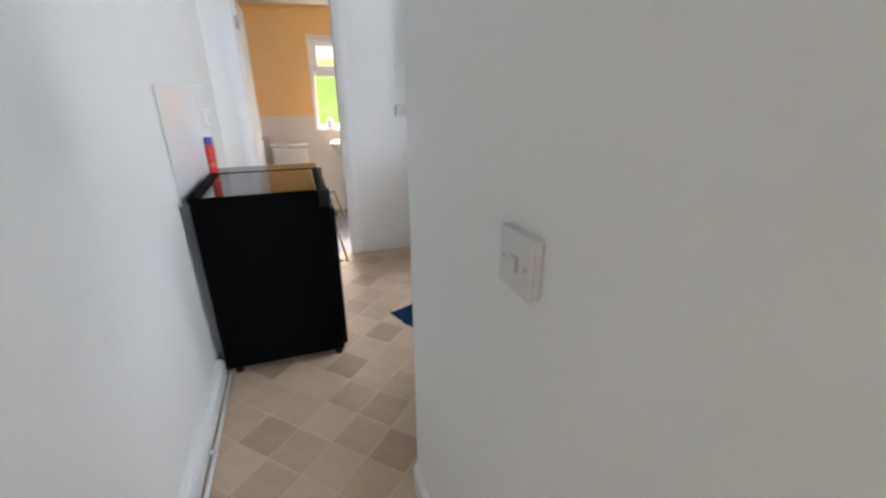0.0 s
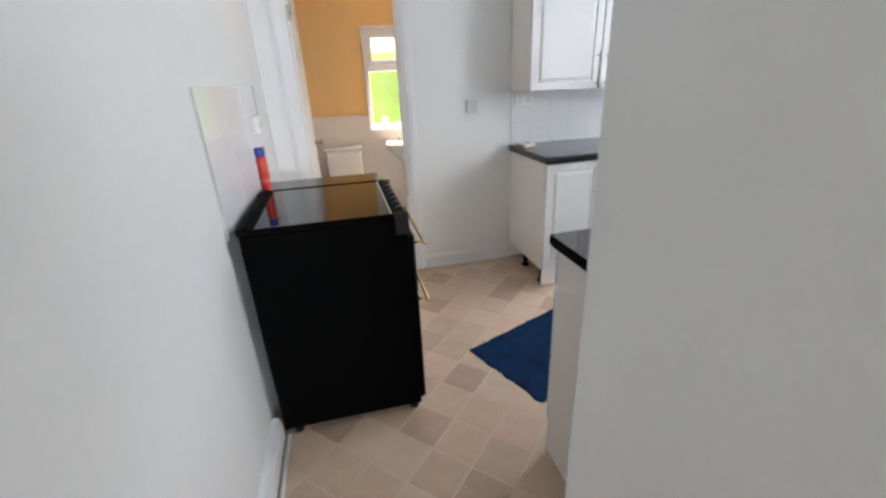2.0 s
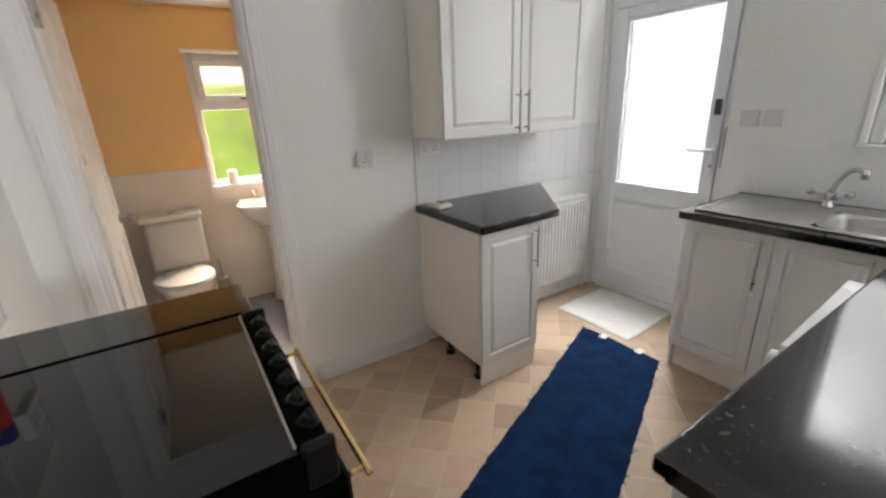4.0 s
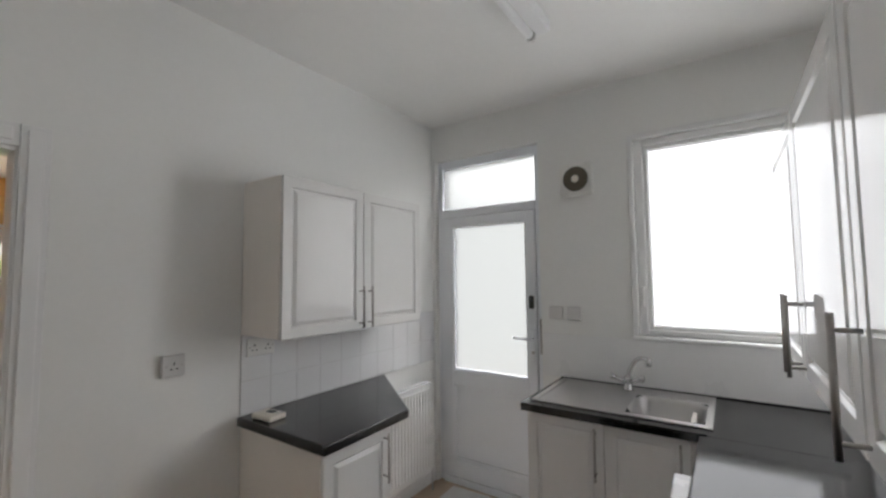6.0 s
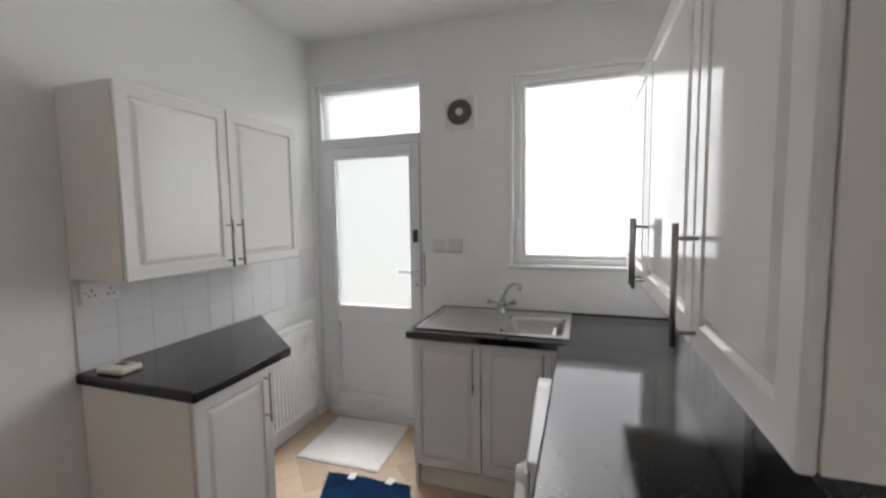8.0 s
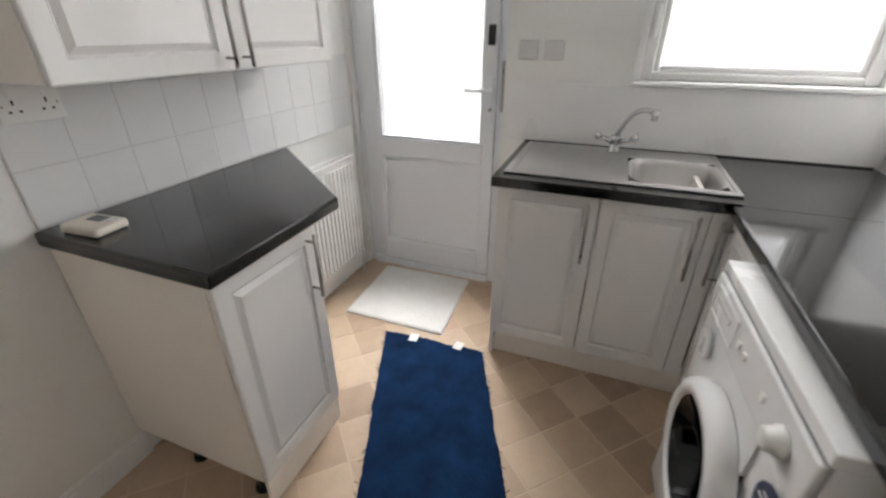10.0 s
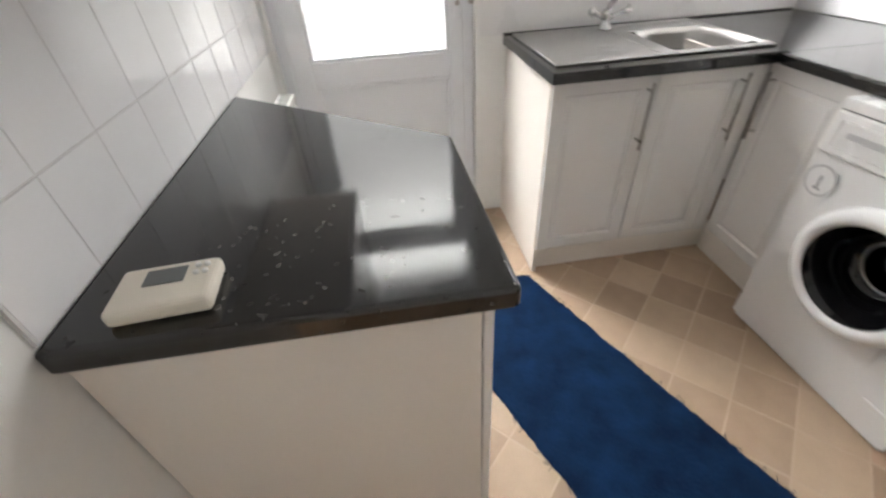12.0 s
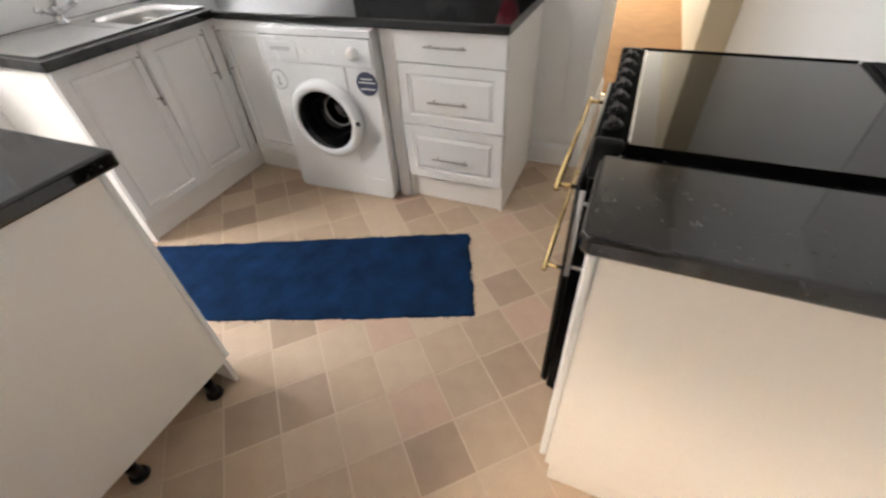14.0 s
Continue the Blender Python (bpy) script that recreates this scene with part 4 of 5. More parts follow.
def light_switch():
    s = thing("light_switch", (0, 0, 0), "white one-gang light switch on a surface box", "light switch")
    part("back_box", box((-0.042, -0.010, -0.042), (0.042, 0, 0.042), 0.002), PLATE, s)
    plate = part("plate", box((-0.043, -0.018, -0.043), (0.043, -0.0095, 0.043), 0.003, 2), PLATE, s)
    part("rocker", place(box((-0.008, -0.022, -0.012), (0.008, -0.017, 0.012), 0.002, 2), pose(0, 0, 0, 4, 0, 0)), PLATE, plate)
    part("rocker_gap", box((0.0085, -0.0184, -0.011), (0.0100, -0.017, 0.011), 0.0), GREYSCREEN, plate)
    for dx in (-0.030, 0.030):
        part("screw", rod((dx, -0.0186, 0), (dx, -0.016, 0), 0.003, seg=12), NICKEL, plate)
    return s


turned(light_switch(), PX, 0.161, 1.184, WESTWARD)

for y in (2.245, 2.128):
    solo("blank_plate", box((X1 - 0.012, y - 0.045, 1.285), (X1, y + 0.045, 1.368), 0.004, 2), PLATE, "white blank switch plate beside the back door", "wall plate", "plates by the back door")


# ---- extractor fan ----
def fan():
    f = thing("extractor_fan", (X1, 2.085, 2.1), "square white extractor fan with a round dark grille", "extractor fan")
    y, z = 2.085, 2.190
    part("plate", box((X1 - 0.03, y - 0.107, z - 0.107), (X1, y + 0.107, z + 0.107), 0.012, 3), PLASTIC, f)
    part("opening", lathe([(0.078, 0), (0.078, 0.002), (0.02, 0.002)], (X1 - 0.032, y, z), "X", 36), RUBBER, f)
    ring = part("grille", place(lathe([(0.074, 0), (0.080, 0.004), (0.080, 0.010), (0.072, 0.008)], (0, 0, 0), "X", 40), pose(X1 - 0.044, y, z)), FANGREY, f, smooth=True)
    bm = bmesh.new()
    for k in range(12):
        a = 6.28319 * k / 12
        add_rod(bm, (X1 - 0.038, y + 0.02 * math.cos(a), z + 0.02 * math.sin(a)), (X1 - 0.038, y + 0.076 * math.cos(a), z + 0.076 * math.sin(a)), 0.0035, seg=6)
    part("bars", bm, FANGREY, ring)
    part("hub", lathe([(0.024, 0), (0.024, 0.006), (0.016, 0.010)], (X1 - 0.046, y, z), "X", 24), CREAM, f, smooth=True)


fan()


# ---- ceiling light ----
def tube_light():
    t = thing("ceiling_light", (1.40, 2.0, H - 0.09), "white fluorescent batten with one bare tube", "ceiling light")
    x0, x1 = 0.80, 2.03
    part("batten", box((x0, 1.940, H - 0.060), (x1, 2.006, H - 0.001), 0.006, 2), GLOSS, t)
    part("tube", rod((x0 + 0.02, 2.03, H - 0.062), (x1 - 0.025, 2.03, H - 0.062), 0.019, seg=20), TUBE, t, "unlit white tube", smooth=True)
    for x in (x0 + 0.008, x1 - 0.02):
        e = part("end_holder", box((x, 2.005, H - 0.085), (x + 0.014, 2.05, H - 0.035), 0.005, 2), PLASTIC, t)
        part("end_cap", rod((x - 0.012, 2.03, H - 0.062), (x + 0.022, 2.03, H - 0.062), 0.0195, seg=18), NICKEL, e, smooth=True)
    part("starter", rod((1.62, 1.995, H - 0.05), (1.62, 2.012, H - 0.05), 0.010), CREAM, t, smooth=True)


tube_light()


# ---- thermostat lying on the worktop ----
def thermostat():
    t = thing("thermostat", (0, 0, 0), "cream room thermostat lying on the worktop", "thermostat")
    part("case", box((-0.047, -0.067, 0), (0.047, 0.067, 0.026), 0.009, 3), CREAM, t)
    part("display", box((-0.002, -0.026, 0.0262), (0.032, 0.028, 0.0275), 0.001), GREYSCREEN, t)
    for k, y in enumerate((-0.052, -0.040)):
        part("button", rod((0.028, y, 0.026), (0.028, y, 0.029), 0.0045, seg=12), PLASTIC, t, smooth=True)
        part("button", rod((0.012, y, 0.026), (0.012, y, 0.029), 0.0045, seg=12), PLASTIC, t, smooth=True)
    t.matrix_basis = pose(1.358, 3.105, 0.9185, 0, 0, 4)


thermostat()


# ---- mats ----
def patch(corners, nx, ny, thick, rough, edge, seed):
    """A soft mat over four plan corners, with a frayed outline and an uneven top."""
    rnd = random.Random(seed)
    a, b, c, d = [Vector((*p, 0)) for p in corners]
    bm = bmesh.new()
    top = []
    for i in range(nx + 1):
        row = []
        for j in range(ny + 1):
            u, v = i / nx, j / ny
            p = a.lerp(b, u).lerp(d.lerp(c, u), v)
            if i in (0, nx) or j in (0, ny):
                w = noise.noise(p * 13) * edge + noise.noise(p * 50) * edge * 0.7
                p += Vector((w + rnd.uniform(-edge, edge) * 0.25, w + rnd.uniform(-edge, edge) * 0.25, 0))
            z = thick * (0.55 if i in (0, nx) or j in (0, ny) else 1.0)
            z += rough * noise.noise(p * 9) + rnd.uniform(-rough, rough) * 0.5
            row.append(bm.verts.new((p.x, p.y, max(0.003, z))))
        top.append(row)
    for i in range(nx):
        for j in range(ny):
            bm.faces.new((top[i][j], top[i + 1][j], top[i + 1][j + 1], top[i][j + 1]))
    rim = [top[i][0] for i in range(nx)] + [top[nx][j] for j in range(ny)] + [top[i][ny] for i in range(nx, 0, -1)] + [top[0][j] for j in range(ny, 0, -1)]
    low = [bm.verts.new((v.co.x, v.co.y, 0.0005)) for v in rim]
    for k in range(len(rim)):
        bm.faces.new((rim[k], low[k], low[(k + 1) % len(rim)], rim[(k + 1) % len(rim)]))
    bm.faces.new(low)
    bmesh.ops.recalc_face_normals(bm, faces=bm.faces)
    return bm


rug = thing("floor_mat", (1.5, 2.2, 0), "long navy blue pile floor mat with frayed edges", "mat")
part("cloth", patch([(0.802, 1.609), (2.275, 2.235), (2.256, 2.755), (0.596, 2.093)], 150, 52, 0.008, 0.0018, 0.010, 3), BLUEPILE, rug)
rnd = random.Random(8)
bm = bmesh.new()
for k in range(150):
    u = rnd.random()
    side = rnd.random()
    p = Vector((0.802, 1.609, 0.004)).lerp(Vector((2.275, 2.235, 0.004)), u) if side < 0.45 else (Vector((0.596, 2.093, 0.004)).lerp(Vector((2.256, 2.755, 0.004)), u) if side < 0.9 else Vector((0.802, 1.609, 0.004)).lerp(Vector((0.596, 2.093, 0.004)), u))
    a = rnd.uniform(0, 6.28)
    add_rod(bm, p, p + Vector((0.018 * math.cos(a), 0.018 * math.sin(a), 0.001)), 0.0012, seg=5)
tagged(part("loose_threads", bm, BLUEPILE, rug), kind="stuff")
for x, y, r in ((2.248, 2.59, 8), (2.27, 2.355, -6)):
    bm = box((-0.028, -0.022, 0.0), (0.028, 0.022, 0.0015), 0.0)
    part("label_tab", place(bm, pose(x, y, 0.0105, 0, 0, r)), WHITEPILE, rug, "white fabric tab")
solo("bath_mat", patch([(2.325, 2.468), (2.885, 2.50), (2.868, 3.068), (2.325, 3.045)], 50, 50, 0.014, 0.0025, 0.004, 5), WHITEPILE, "white tufted bath mat in front of the back door", "mat")

# ---- pipe along the passage wall ----
pipe = thing("heating_pipe", (X0 + 0.055, 0.5, 0), "white painted pipe along the skirting board", "pipe")
part("pipe", sweep([(X0 + 0.058, -0.69, 0.022), (X0 + 0.058, 0.4, 0.022), (X0 + 0.059, 1.0, 0.023), (X0 + 0.058, 1.735, 0.022)], 0.0085), GLOSS, pipe, smooth=True)
for y in (-0.3, 0.5, 1.2):
    part("clip", box((X0 + 0.0365, y, 0.002), (X0 + 0.068, y + 0.012, 0.034), 0.003), PLASTIC, pipe)


# ---- things on cooker and worktop ----
def bottle():
    b = thing("spray_can", (0, 0, 0), "slim red can with a blue cap beside the cooker", "can")
    part("can", lathe([(0.021, 0.0), (0.0235, 0.004), (0.0235, 0.155), (0.018, 0.166), (0.015, 0.168)], (0, 0, 0), "Z", 28), RED, b, smooth=True)
    part("cap", lathe([(0.021, 0.165), (0.022, 0.169), (0.022, 0.20), (0.018, 0.206)], (0, 0, 0), "Z", 28), BLUECAP, b, smooth=True)
    part("label_band", lathe([(0.0237, 0.04), (0.0239, 0.042), (0.0239, 0.06), (0.0237, 0.062)], (0, 0, 0), "Z", 28), mat("pale_red_label", (0.62, 0.12, 0.08), 0.35, bump=0), b, smooth=True)
    b.matrix_basis = pose(-0.325, 2.40, 0.931)


bottle()


def foil_bag():
    bm = bmesh.new()
    bmesh.ops.create_icosphere(bm, subdivisions=4, radius=1.0)
    for v in bm.verts:
        p = v.co.copy()
        k = 1.0 - 0.35 * max(0.0, p.z)
        w = 1 + 0.22 * noise.noise(p * 2.2) + 0.10 * noise.noise(p * 6)
        v.co = Vector((0.055 * p.x * k * w, 0.042 * p.y * k * w, 0.13 + 0.13 * max(-0.985, p.z)))
    bmesh.ops.recalc_face_normals(bm, faces=bm.faces)
    return solo("oven_glove", place(bm, pose(0.83, 0.95, 0.9105, 0, 0, 20)), DARKRED, "shiny crimson oven glove standing on the worktop", "oven glove", smooth=True)


foil_bag()
bm = bmesh.new()
bmesh.ops.create_icosphere(bm, subdivisions=4, radius=1.0)
for v in bm.verts:
    p = v.co.copy()
    w = 1 + 0.3 * noise.noise(p * 1.7) + 0.15 * noise.noise(p * 5)
    v.co = Vector((0.22 * p.x * w, 0.12 * p.y * w, 0.045 + 0.045 * max(-0.95, p.z) * w))
solo("cloth", place(bm, pose(0.16, -4.5, 0.006)), RED, "crumpled red cloth on the tan carpet", "cloth", smooth=True)


# ---- bathroom ----
def bathroom_door():
    d = thing("door_2", (-0.19, 3.32, 0.005), "white panelled bathroom door standing open inwards", "door", kind="structure")
    w, h, t = 0.64, 1.985, 0.036
    rows = []
    x0, x1 = -0.190, -0.190 + t
    y0 = Y1 + T + 0.004
    def put(bm):
        return place(bm, Matrix.Translation((x0, y0, 0)) @ pose(0, 0, 0, 0, 0, -0.4) @ Matrix.Translation((-x0, -y0, 0)))
    st, rail = 0.10, 0.11
    ys = (y0, y0 + st, y0 + w / 2 - 0.05, y0 + w / 2 + 0.05, y0 + w - st, y0 + w)
    zs = (0.006, 0.20, 0.86, 1.02, 1.50, 1.58, h - rail, h)
    for a, b in ((0, 1), (2, 3), (4, 5)):
        rows.append(((x0, ys[a], zs[0]), (x1, ys[b], zs[7])))
    for a, b in ((0, 1), (2, 3), (4, 5), (6, 7)):
        for c, e in ((1, 2), (3, 4)):
            rows.append(((x0 + 0.0004, ys[c], zs[a]), (x1 - 0.0004, ys[e], zs[b])))
    leaf = part("door_leaf", put(boxes(rows, 0.003)), GLOSS, d)
    for a, b in ((1, 2), (3, 4), (5, 6)):
        for c, e in ((1, 2), (3, 4)):
            part("panel", put(box((x0 + 0.006, ys[c], zs[a]), (x1 - 0.006, ys[e], zs[b]), 0.0)), GLOSS, leaf)
    for s, x in ((1, x1), (-1, x0)):
        bm = lathe([(0.026, 0), (0.026, 0.004), (0.010, 0.008), (0.010, 0.030), (0.024, 0.040), (0.027, 0.052), (0.018, 0.062)], (0, 0, 0), "X", 24)
        part("knob", put(place(bm, pose(x, y0 + w - 0.06, 0.955, 0, 0, 0 if s > 0 else 180))), NICKEL, leaf, smooth=True)
    for z in (0.25, 1.78):
        bm = boxes([((x0 + 0.002, y0 - 0.0035, z), (x1 + 0.004, y0 - 0.0005, z + 0.09))], 0.0)
        add_rod(bm, (x1 + 0.007, y0 - 0.002, z), (x1 + 0.007, y0 - 0.002, z + 0.09), 0.006, seg=12)
        part("hinge", put(bm), NICKEL, d)


bathroom_door()


def window_bath():
    w = thing("window_2", (0.71, BY + 0.06, BWZ0), "white plastic bathroom window with two frosted panes", "window", kind="structure")
    y0, y1 = BY + 0.03, BY + 0.10
    f, sash = 0.03, 0.045
    part("window_frame", boxes([((BWX0, y0, BWZ0), (BWX0 + f, y1, BWZ1)), ((BWX1 - f, y0, BWZ0), (BWX1, y1, BWZ1)), ((BWX0 + f, y0, BWZ0), (BWX1 - f, y1, BWZ0 + 0.03)),
                                ((BWX0 + f, y0, BWZ1 - 0.04), (BWX1 - f, y1, BWZ1)), ((BWX0 + f, y0, 1.495), (BWX1 - f, y1, 1.555))], 0.006), UPVC, w)
    part("casing", boxes([((BWX0 - 0.02, BY - 0.012, BWZ0 - 0.02), (BWX0, BY, BWZ1)), ((BWX1, BY - 0.012, BWZ0 - 0.02), (BWX1 + 0.02, BY, BWZ1)), ((BWX0 - 0.03, BY - 0.03, BWZ1 + 0.001), (BWX1 + 0.03, BY, BWZ1 + 0.022))], 0.003), GLOSS, w)
    part("window_sill", box((BWX0, BY - 0.02, BWZ0 - 0.02), (BWX1, y0, BWZ0 + 0.002), 0.004, 2), UPVC, w)
    lo, hi = 1.5555, BWZ1 - 0.0405
    part("opening_sash", boxes([((BWX0 + f, y0 - 0.012, lo), (BWX0 + f + sash, y1, hi)), ((BWX1 - f - sash, y0 - 0.012, lo), (BWX1 - f, y1, hi)),
                                ((BWX0 + f + sash, y0 - 0.012, lo), (BWX1 - f - sash, y1, lo + sash)), ((BWX0 + f + sash, y0 - 0.012, hi - sash), (BWX1 - f - sash, y1, hi))], 0.005), UPVC, w)
    part("sash_catch", box((0.69, y0 - 0.03, lo + 0.008), (0.76, y0 - 0.012, lo + 0.028), 0.005, 2), NICKEL, w)
    for xa, xb, z0, z1 in ((BWX0 + f, BWX1 - f, BWZ0 + 0.03, 1.495), (BWX0 + f + sash, BWX1 - f - sash, lo + sash, hi - sash)):
        p = part("pane", box((xa, y0 + 0.04, z0), (xb, y0 + 0.046, z1), 0), BATHFROST, w, "frosted glass pane")
        p.visible_shadow = False


window_bath()
setting("bathroom_tiles", boxes([((-0.75, BY - 0.011, 0), (BWX0 - 0.021, BY - 0.001, 1.095)), ((BWX0 - 0.021, BY - 0.011, 0), (BWX1 + 0.021, BY - 0.001, BWZ0 - 0.021)), ((BWX1 + 0.021, BY - 0.011, 0), (1.45, BY - 0.001, 1.095)),
                                ((1.439, Y1 + T, 0), (1.449, BY - 0.012, 1.095)), ((-0.749, Y1 + T, 0), (-0.739, BY - 0.012, 1.095))], 0.001), mat("bathroom_tile", (0.77, 0.69, 0.62), 0.15, vary=0.03, bump=0.02), "white glazed tiles on the lower bathroom wall")


def toilet():
    t = thing("toilet", (0.06, 4.45, 0), "white close-coupled toilet with its lid down", "toilet")
    cx = 0.065
    cis = part("cistern", box((cx - 0.18, 4.565, 0.42), (cx + 0.18, BY - 0.013, 0.775), 0.03, 4), PORCELAIN, t, smooth=True)
    part("cistern_lid", box((cx - 0.192, 4.555, 0.776), (cx + 0.192, BY - 0.012, 0.81), 0.012, 3), PORCELAIN, cis)
    part("flush_button", rod((cx, 4.655, 0.81), (cx, 4.655, 0.818), 0.02), CHROME, cis, smooth=True)
    bm, rings, n = bmesh.new(), [], 40
    for z, rx, ry, dy in ((0.0, 0.095, 0.17, 0.06), (0.04, 0.09, 0.16, 0.06), (0.16, 0.10, 0.17, 0.05), (0.28, 0.155, 0.215, 0.015), (0.37, 0.175, 0.235, 0.0), (0.395, 0.178, 0.238, 0.0)):
        rings.append([bm.verts.new((cx + rx * math.cos(6.28319 * k / n), 4.385 + dy + ry * math.sin(6.28319 * k / n), z)) for k in range(n)])
    for r0, r1 in zip(rings, rings[1:]):
        for k in range(n):
            bm.faces.new((r0[k], r0[(k + 1) % n], r1[(k + 1) % n], r1[k]))
    bm.faces.new(list(reversed(rings[0])))
    bm.faces.new(rings[-1])
    part("pan", bm, PORCELAIN, t, smooth=True)
    part("pan_shelf", box((cx - 0.13, 4.48, 0.25), (cx + 0.13, BY - 0.013, 0.419), 0.03, 3), PORCELAIN, t)
    for nm, z, s in (("seat", 0.396, 1.0), ("lid", 0.417, 0.99)):
        prof = [(0.180 * s, z), (0.186 * s, z + 0.006), (0.184 * s, z + 0.014), (0.165 * s, z + 0.020), (0.05, z + 0.022)]
        bm = lathe(prof, (0, 0, 0), "Z", 44)
        part(nm, place(bm, Matrix.Translation((cx, 4.36, 0)) @ Matrix.Diagonal((1, 1.18, 1, 1))), PLASTIC, t, smooth=True)


toilet()


def basin():
    b = thing("wash_basin", (0.74, 4.55, 0), "white pedestal wash basin under the window", "wash basin")
    cx, cy = 0.74, 4.545
    bm = lathe([(0.06, 0.62), (0.13, 0.66), (0.21, 0.74), (0.245, 0.80), (0.25, 0.82), (0.235, 0.822), (0.21, 0.80), (0.15, 0.72), (0.03, 0.70)], (0, 0, 0), "Z", 48)
    part("bowl", place(bm, Matrix.Translation((cx, cy, 0)) @ Matrix.Diagonal((1, 0.78, 1, 1))), PORCELAIN, b, smooth=True)
    part("back_ledge", box((cx - 0.22, 4.66, 0.74), (cx + 0.22, BY - 0.013, 0.83), 0.015, 3), PORCELAIN, b)
    part("pedestal", lathe([(0.10, 0.0), (0.095, 0.03), (0.075, 0.2), (0.07, 0.45), (0.09, 0.66)], (cx, 4.60, 0), "Z", 32), PORCELAIN, b, smooth=True)
    for dx in (-0.09, 0.09):
        bm = rod((cx + dx, 4.69, 0.83), (cx + dx, 4.69, 0.875), 0.016, 0.013)
        add_rod(bm, (cx + dx, 4.69, 0.862), (cx + dx, 4.62, 0.852), 0.009)
        add_rod(bm, (cx + dx, 4.69, 0.875), (cx + dx, 4.69, 0.90), 0.019, 0.016)
        part("tap", bm, CHROME, b, smooth=True)


basin()
br = thing("toilet_brush", (0.30, 4.50, 0), "toilet brush in a grey holder beside the toilet", "toilet brush")
part("holder", lathe([(0.05, 0), (0.055, 0.01), (0.045, 0.30), (0.038, 0.31), (0.03, 0.31)], (0.30, 4.50, 0), "Z", 24), mat("grey_brown_plastic", (0.22, 0.19, 0.16), 0.35, bump=0), br, smooth=True)
part("handle", rod((0.30, 4.50, 0.30), (0.29, 4.50, 0.46), 0.009), NICKEL, br, smooth=True)
for x, h, r in ((0.53, 0.10, 0.034),):
    solo("toiletry_pot", lathe([(r, 0), (r * 1.02, 0.004), (r, h * 0.8), (r * 0.9, h), (r * 0.5, h)], (x, BY + 0.005, BWZ0 + 0.0025), "Z", 20), PLASTIC, "small white pot on the bathroom window sill", "pot", "pots on the sill", smooth=True)

# ---- dark splashback, then the glazed tiles ----
setting("splashback", box((0.70, Y0 + 0.0005, 0.9105), (1.788, Y0 + 0.009, 1.28), 0.001), mat("dark_grey_panel", (0.014, 0.012, 0.012), 0.22, vary=0.1, scale=3, bump=0.01), "dark grey splashback panel behind the worktop")


def tiled(name, label, u0, u1, z0, z1, step, zstep, ustart, zstart, place_tile, bed):
    """Glazed tiles one by one on a bed of grout."""
    w = setting(name, bed, GROUT, label)
    meshes = {}
    z = zstart
    while z < z1 - 0.004:
        lo_z, hi_z = max(z, z0), min(z + zstep, z1)
        u = ustart
        while u < u1 - 0.004:
            lo, hi = max(u, u0), min(u + step, u1)
            if hi - lo > 0.012 and hi_z - lo_z > 0.012:
                key = (round(hi - lo, 3), round(hi_z - lo_z, 3))
                if key not in meshes:
                    bm = box((0.0010, -0.0068, 0.0010), (key[0] - 0.0010, -0.001, key[1] - 0.0010), 0.0010, 1)
                    me = bpy.data.meshes.new("tile")
                    bm.to_mesh(me)
                    bm.free()
                    me.materials.append(WALLTILE)
                    meshes[key] = me
                ob = new("tile", meshes[key])
                ob.matrix_basis = place_tile(lo, lo_z, hi)
                ob.parent = w
            u += step
        z += zstep


tiled("tiles_north", "white glazed square tiles above the base unit", 1.295, X1, 0.9195, 1.298, 0.156, 0.25, 1.298, 0.827,
      lambda a, z, b: pose(a, Y1, z), box((1.295, Y1 - 0.0059, 0.9195), (X1, Y1 - 0.0003, 1.298), 0))
setting("splash_panel", box((X1 - 0.0065, Y0 + 0.012, 0.9105), (X1 - 0.0003, 2.335, 1.187), 0.001), GLOSS, "white painted splash panel behind the sink")
tiled("tiles_south", "white glazed square tiles behind the worktop", 1.79, X1 - 0.008, 0.9115, 1.274, 0.1555, 0.156, 1.79, 0.9115,
      lambda a, z, b: pose(b, Y0, z, 0, 0, 180), box((1.79, Y0 + 0.0003, 0.9115), (X1 - 0.008, Y0 + 0.0059, 1.274), 0))
tiled("tiles_west", "white glazed tiles behind the cooker", 1.768, 2.805, 0.905, 1.41, 0.3457, 0.1685, 1.768, 0.905,
      lambda a, z, b: pose(X0, a, z, 0, 0, 90), box((X0 + 0.0003, 1.768, 0.905), (X0 + 0.0059, 2.805, 1.41), 0))

for y in (1.7635, 2.8055):
    setting("tile_trim", box((X0 + 0.0003, y, 0.905), (X0 + 0.0085, y + 0.004, 1.412), 0.001), mat("grey_trim", (0.42, 0.42, 0.42), 0.4, bump=0), "grey plastic edging of the tiles")

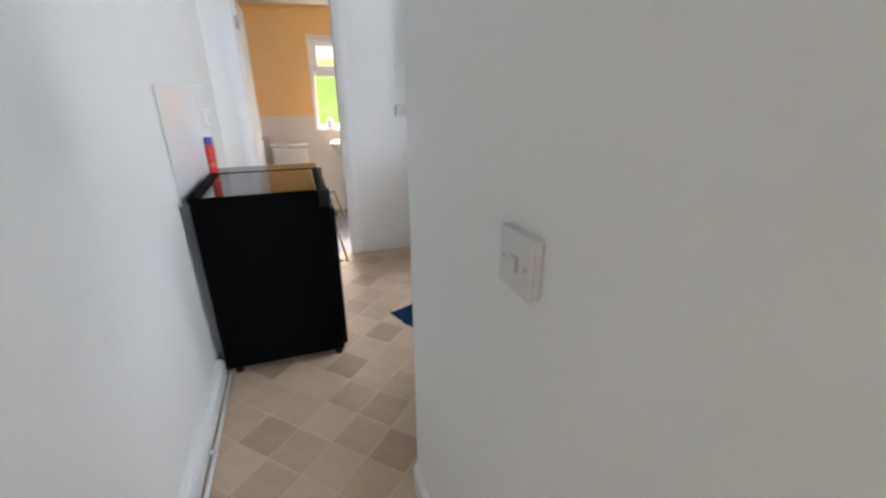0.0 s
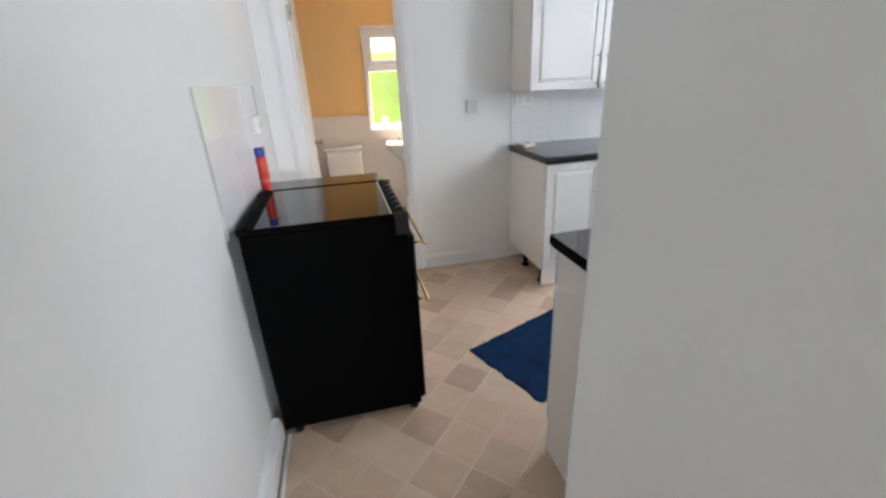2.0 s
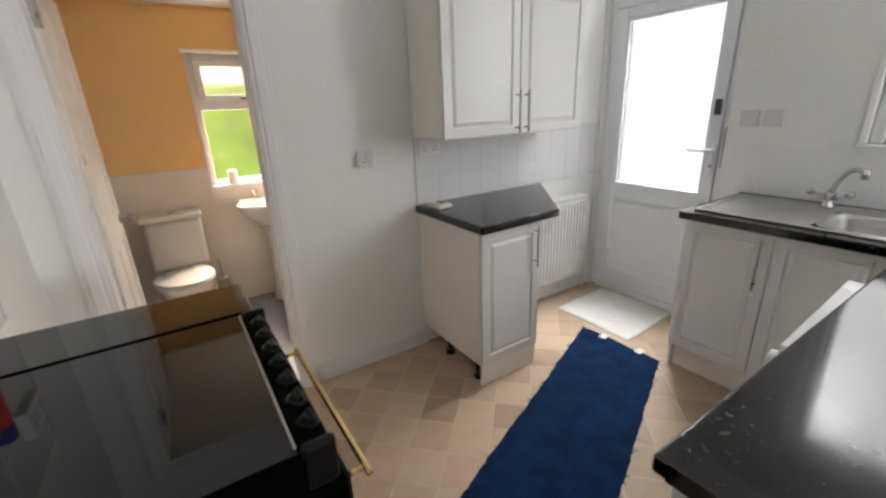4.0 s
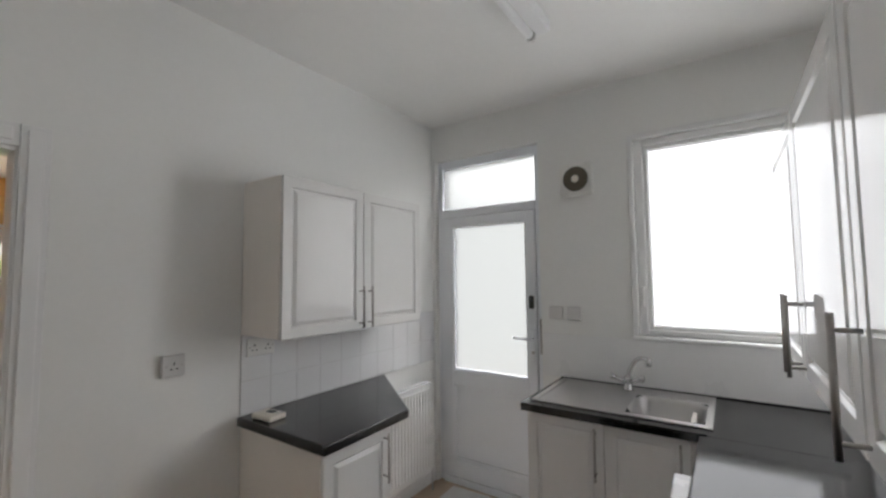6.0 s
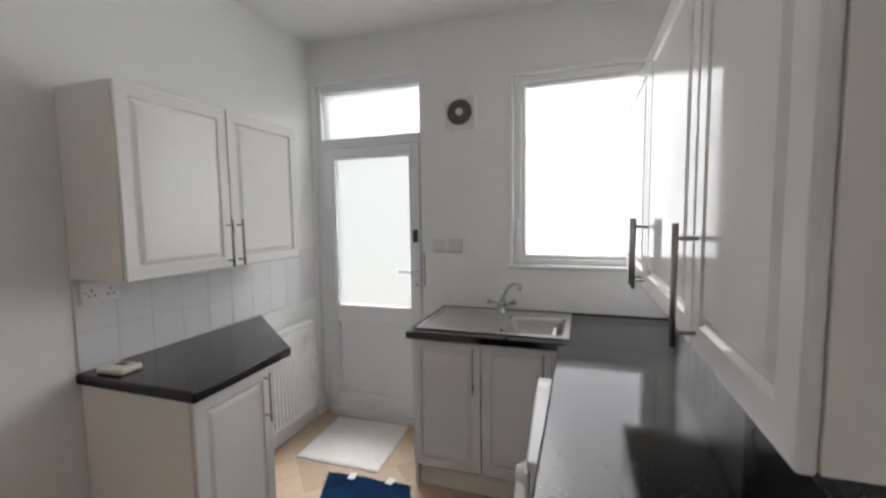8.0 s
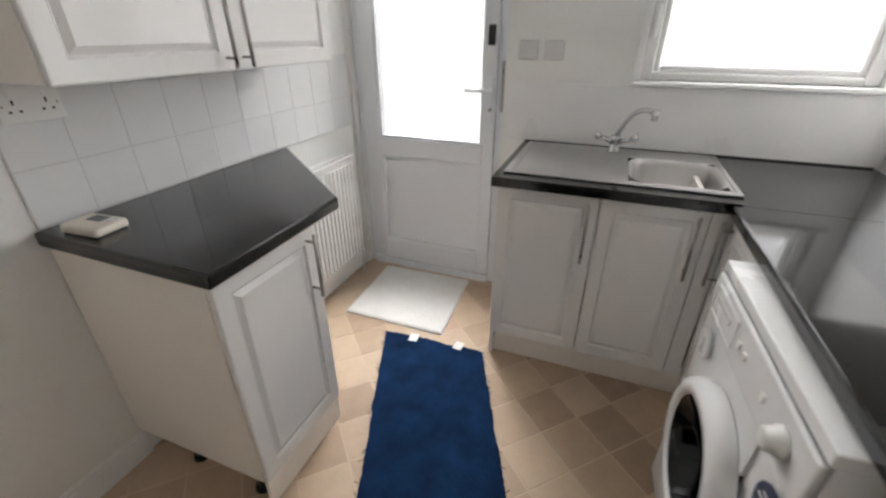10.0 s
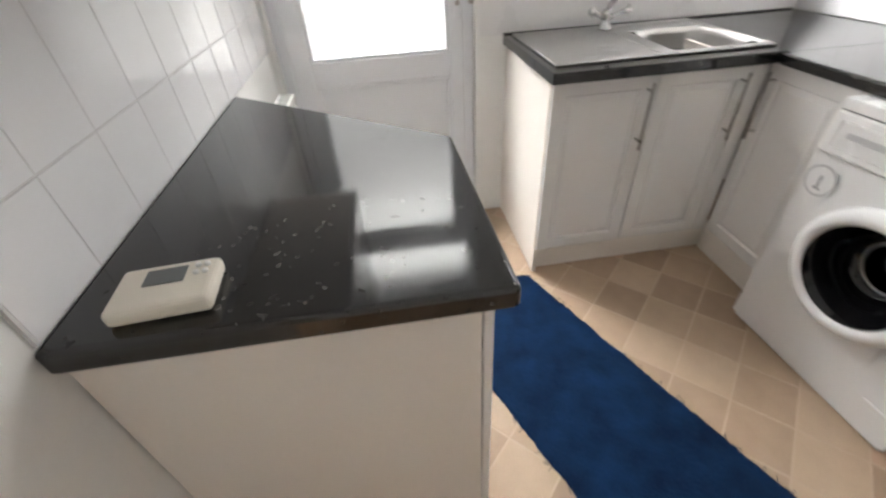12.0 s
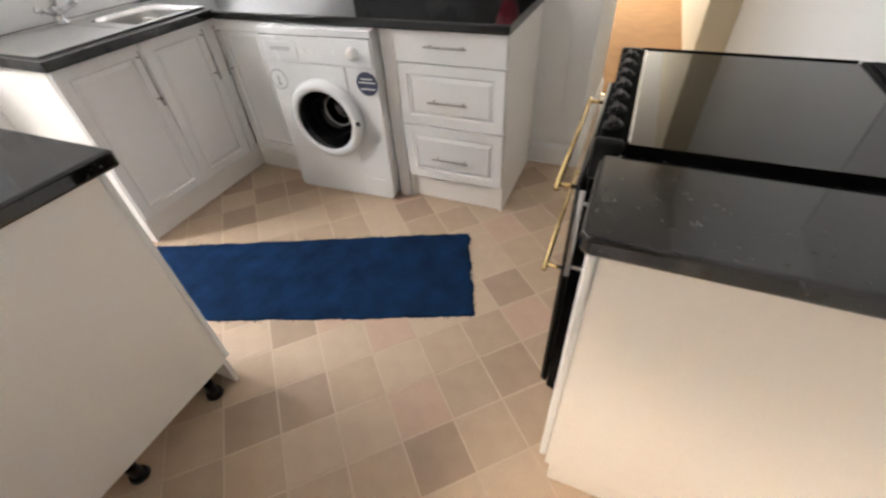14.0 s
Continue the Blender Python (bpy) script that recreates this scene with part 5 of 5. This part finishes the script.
# ---- floor squares ----
def clip(poly, lo, hi):
    """A plan polygon cut to a rectangle."""
    for axis in (0, 1):
        for s, lim in ((1, lo[axis]), (-1, -hi[axis])):
            out = []
            for k in range(len(poly)):
                p, q = poly[k], poly[(k + 1) % len(poly)]
                dp, dq = s * p[axis] - lim, s * q[axis] - lim
                if dp >= 0:
                    out.append(p)
                if dp * dq < 0:
                    f = dp / (dp - dq)
                    out.append((p[0] + f * (q[0] - p[0]), p[1] + f * (q[1] - p[1])))
            poly = out
            if len(poly) < 3:
                return []
    return poly


STEP, GAP = 0.18, 0.0036
ROOT = math.sqrt(0.5)
whole = None
cut = bmesh.new()
for i in range(-12, 26):
    for j in range(-16, 26):
        u0, v0 = 2.51 - 18 * STEP + i * STEP, 1.06 - 6 * STEP + j * STEP
        square = [(u, v) for u, v in ((u0 + GAP, v0 + GAP), (u0 + STEP - GAP, v0 + GAP), (u0 + STEP - GAP, v0 + STEP - GAP), (u0 + GAP, v0 + STEP - GAP))]
        plan = [((u - v) * ROOT, (u + v) * ROOT) for u, v in square]
        cx, cy = sum(p[0] for p in plan) / 4, sum(p[1] for p in plan) / 4
        for lo, hi in (((X0, Y0), (X1, Y1 + 0.05)), ((X0, -0.333), (PX, Y0))):
            bit = clip(plan, lo, hi)
            if not bit:
                continue
            if len(bit) == 4 and all(abs(a[0] - b[0]) + abs(a[1] - b[1]) < 1e-6 for a, b in zip(bit, plan)):
                if whole is None:
                    bm = prism([(x - cx, y - cy) for x, y in plan], -0.001, 0.0)
                    whole = bpy.data.meshes.new("vinyl_square")
                    bm.to_mesh(whole)
                    bm.free()
                    whole.materials.append(VINYL)
                ob = new("vinyl_square", whole)
                ob.location = (cx, cy, 0)
                ob.parent = floor
            else:
                low = [cut.verts.new((x, y, -0.001)) for x, y in bit]
                top = [cut.verts.new((x, y, 0.0)) for x, y in bit]
                cut.faces.new(top)
                for k in range(len(bit)):
                    cut.faces.new((low[k], low[(k + 1) % len(bit)], top[(k + 1) % len(bit)], top[k]))
bmesh.ops.recalc_face_normals(cut, faces=cut.faces)
tagged(part("cut_squares", cut, VINYL, floor), kind="stuff")
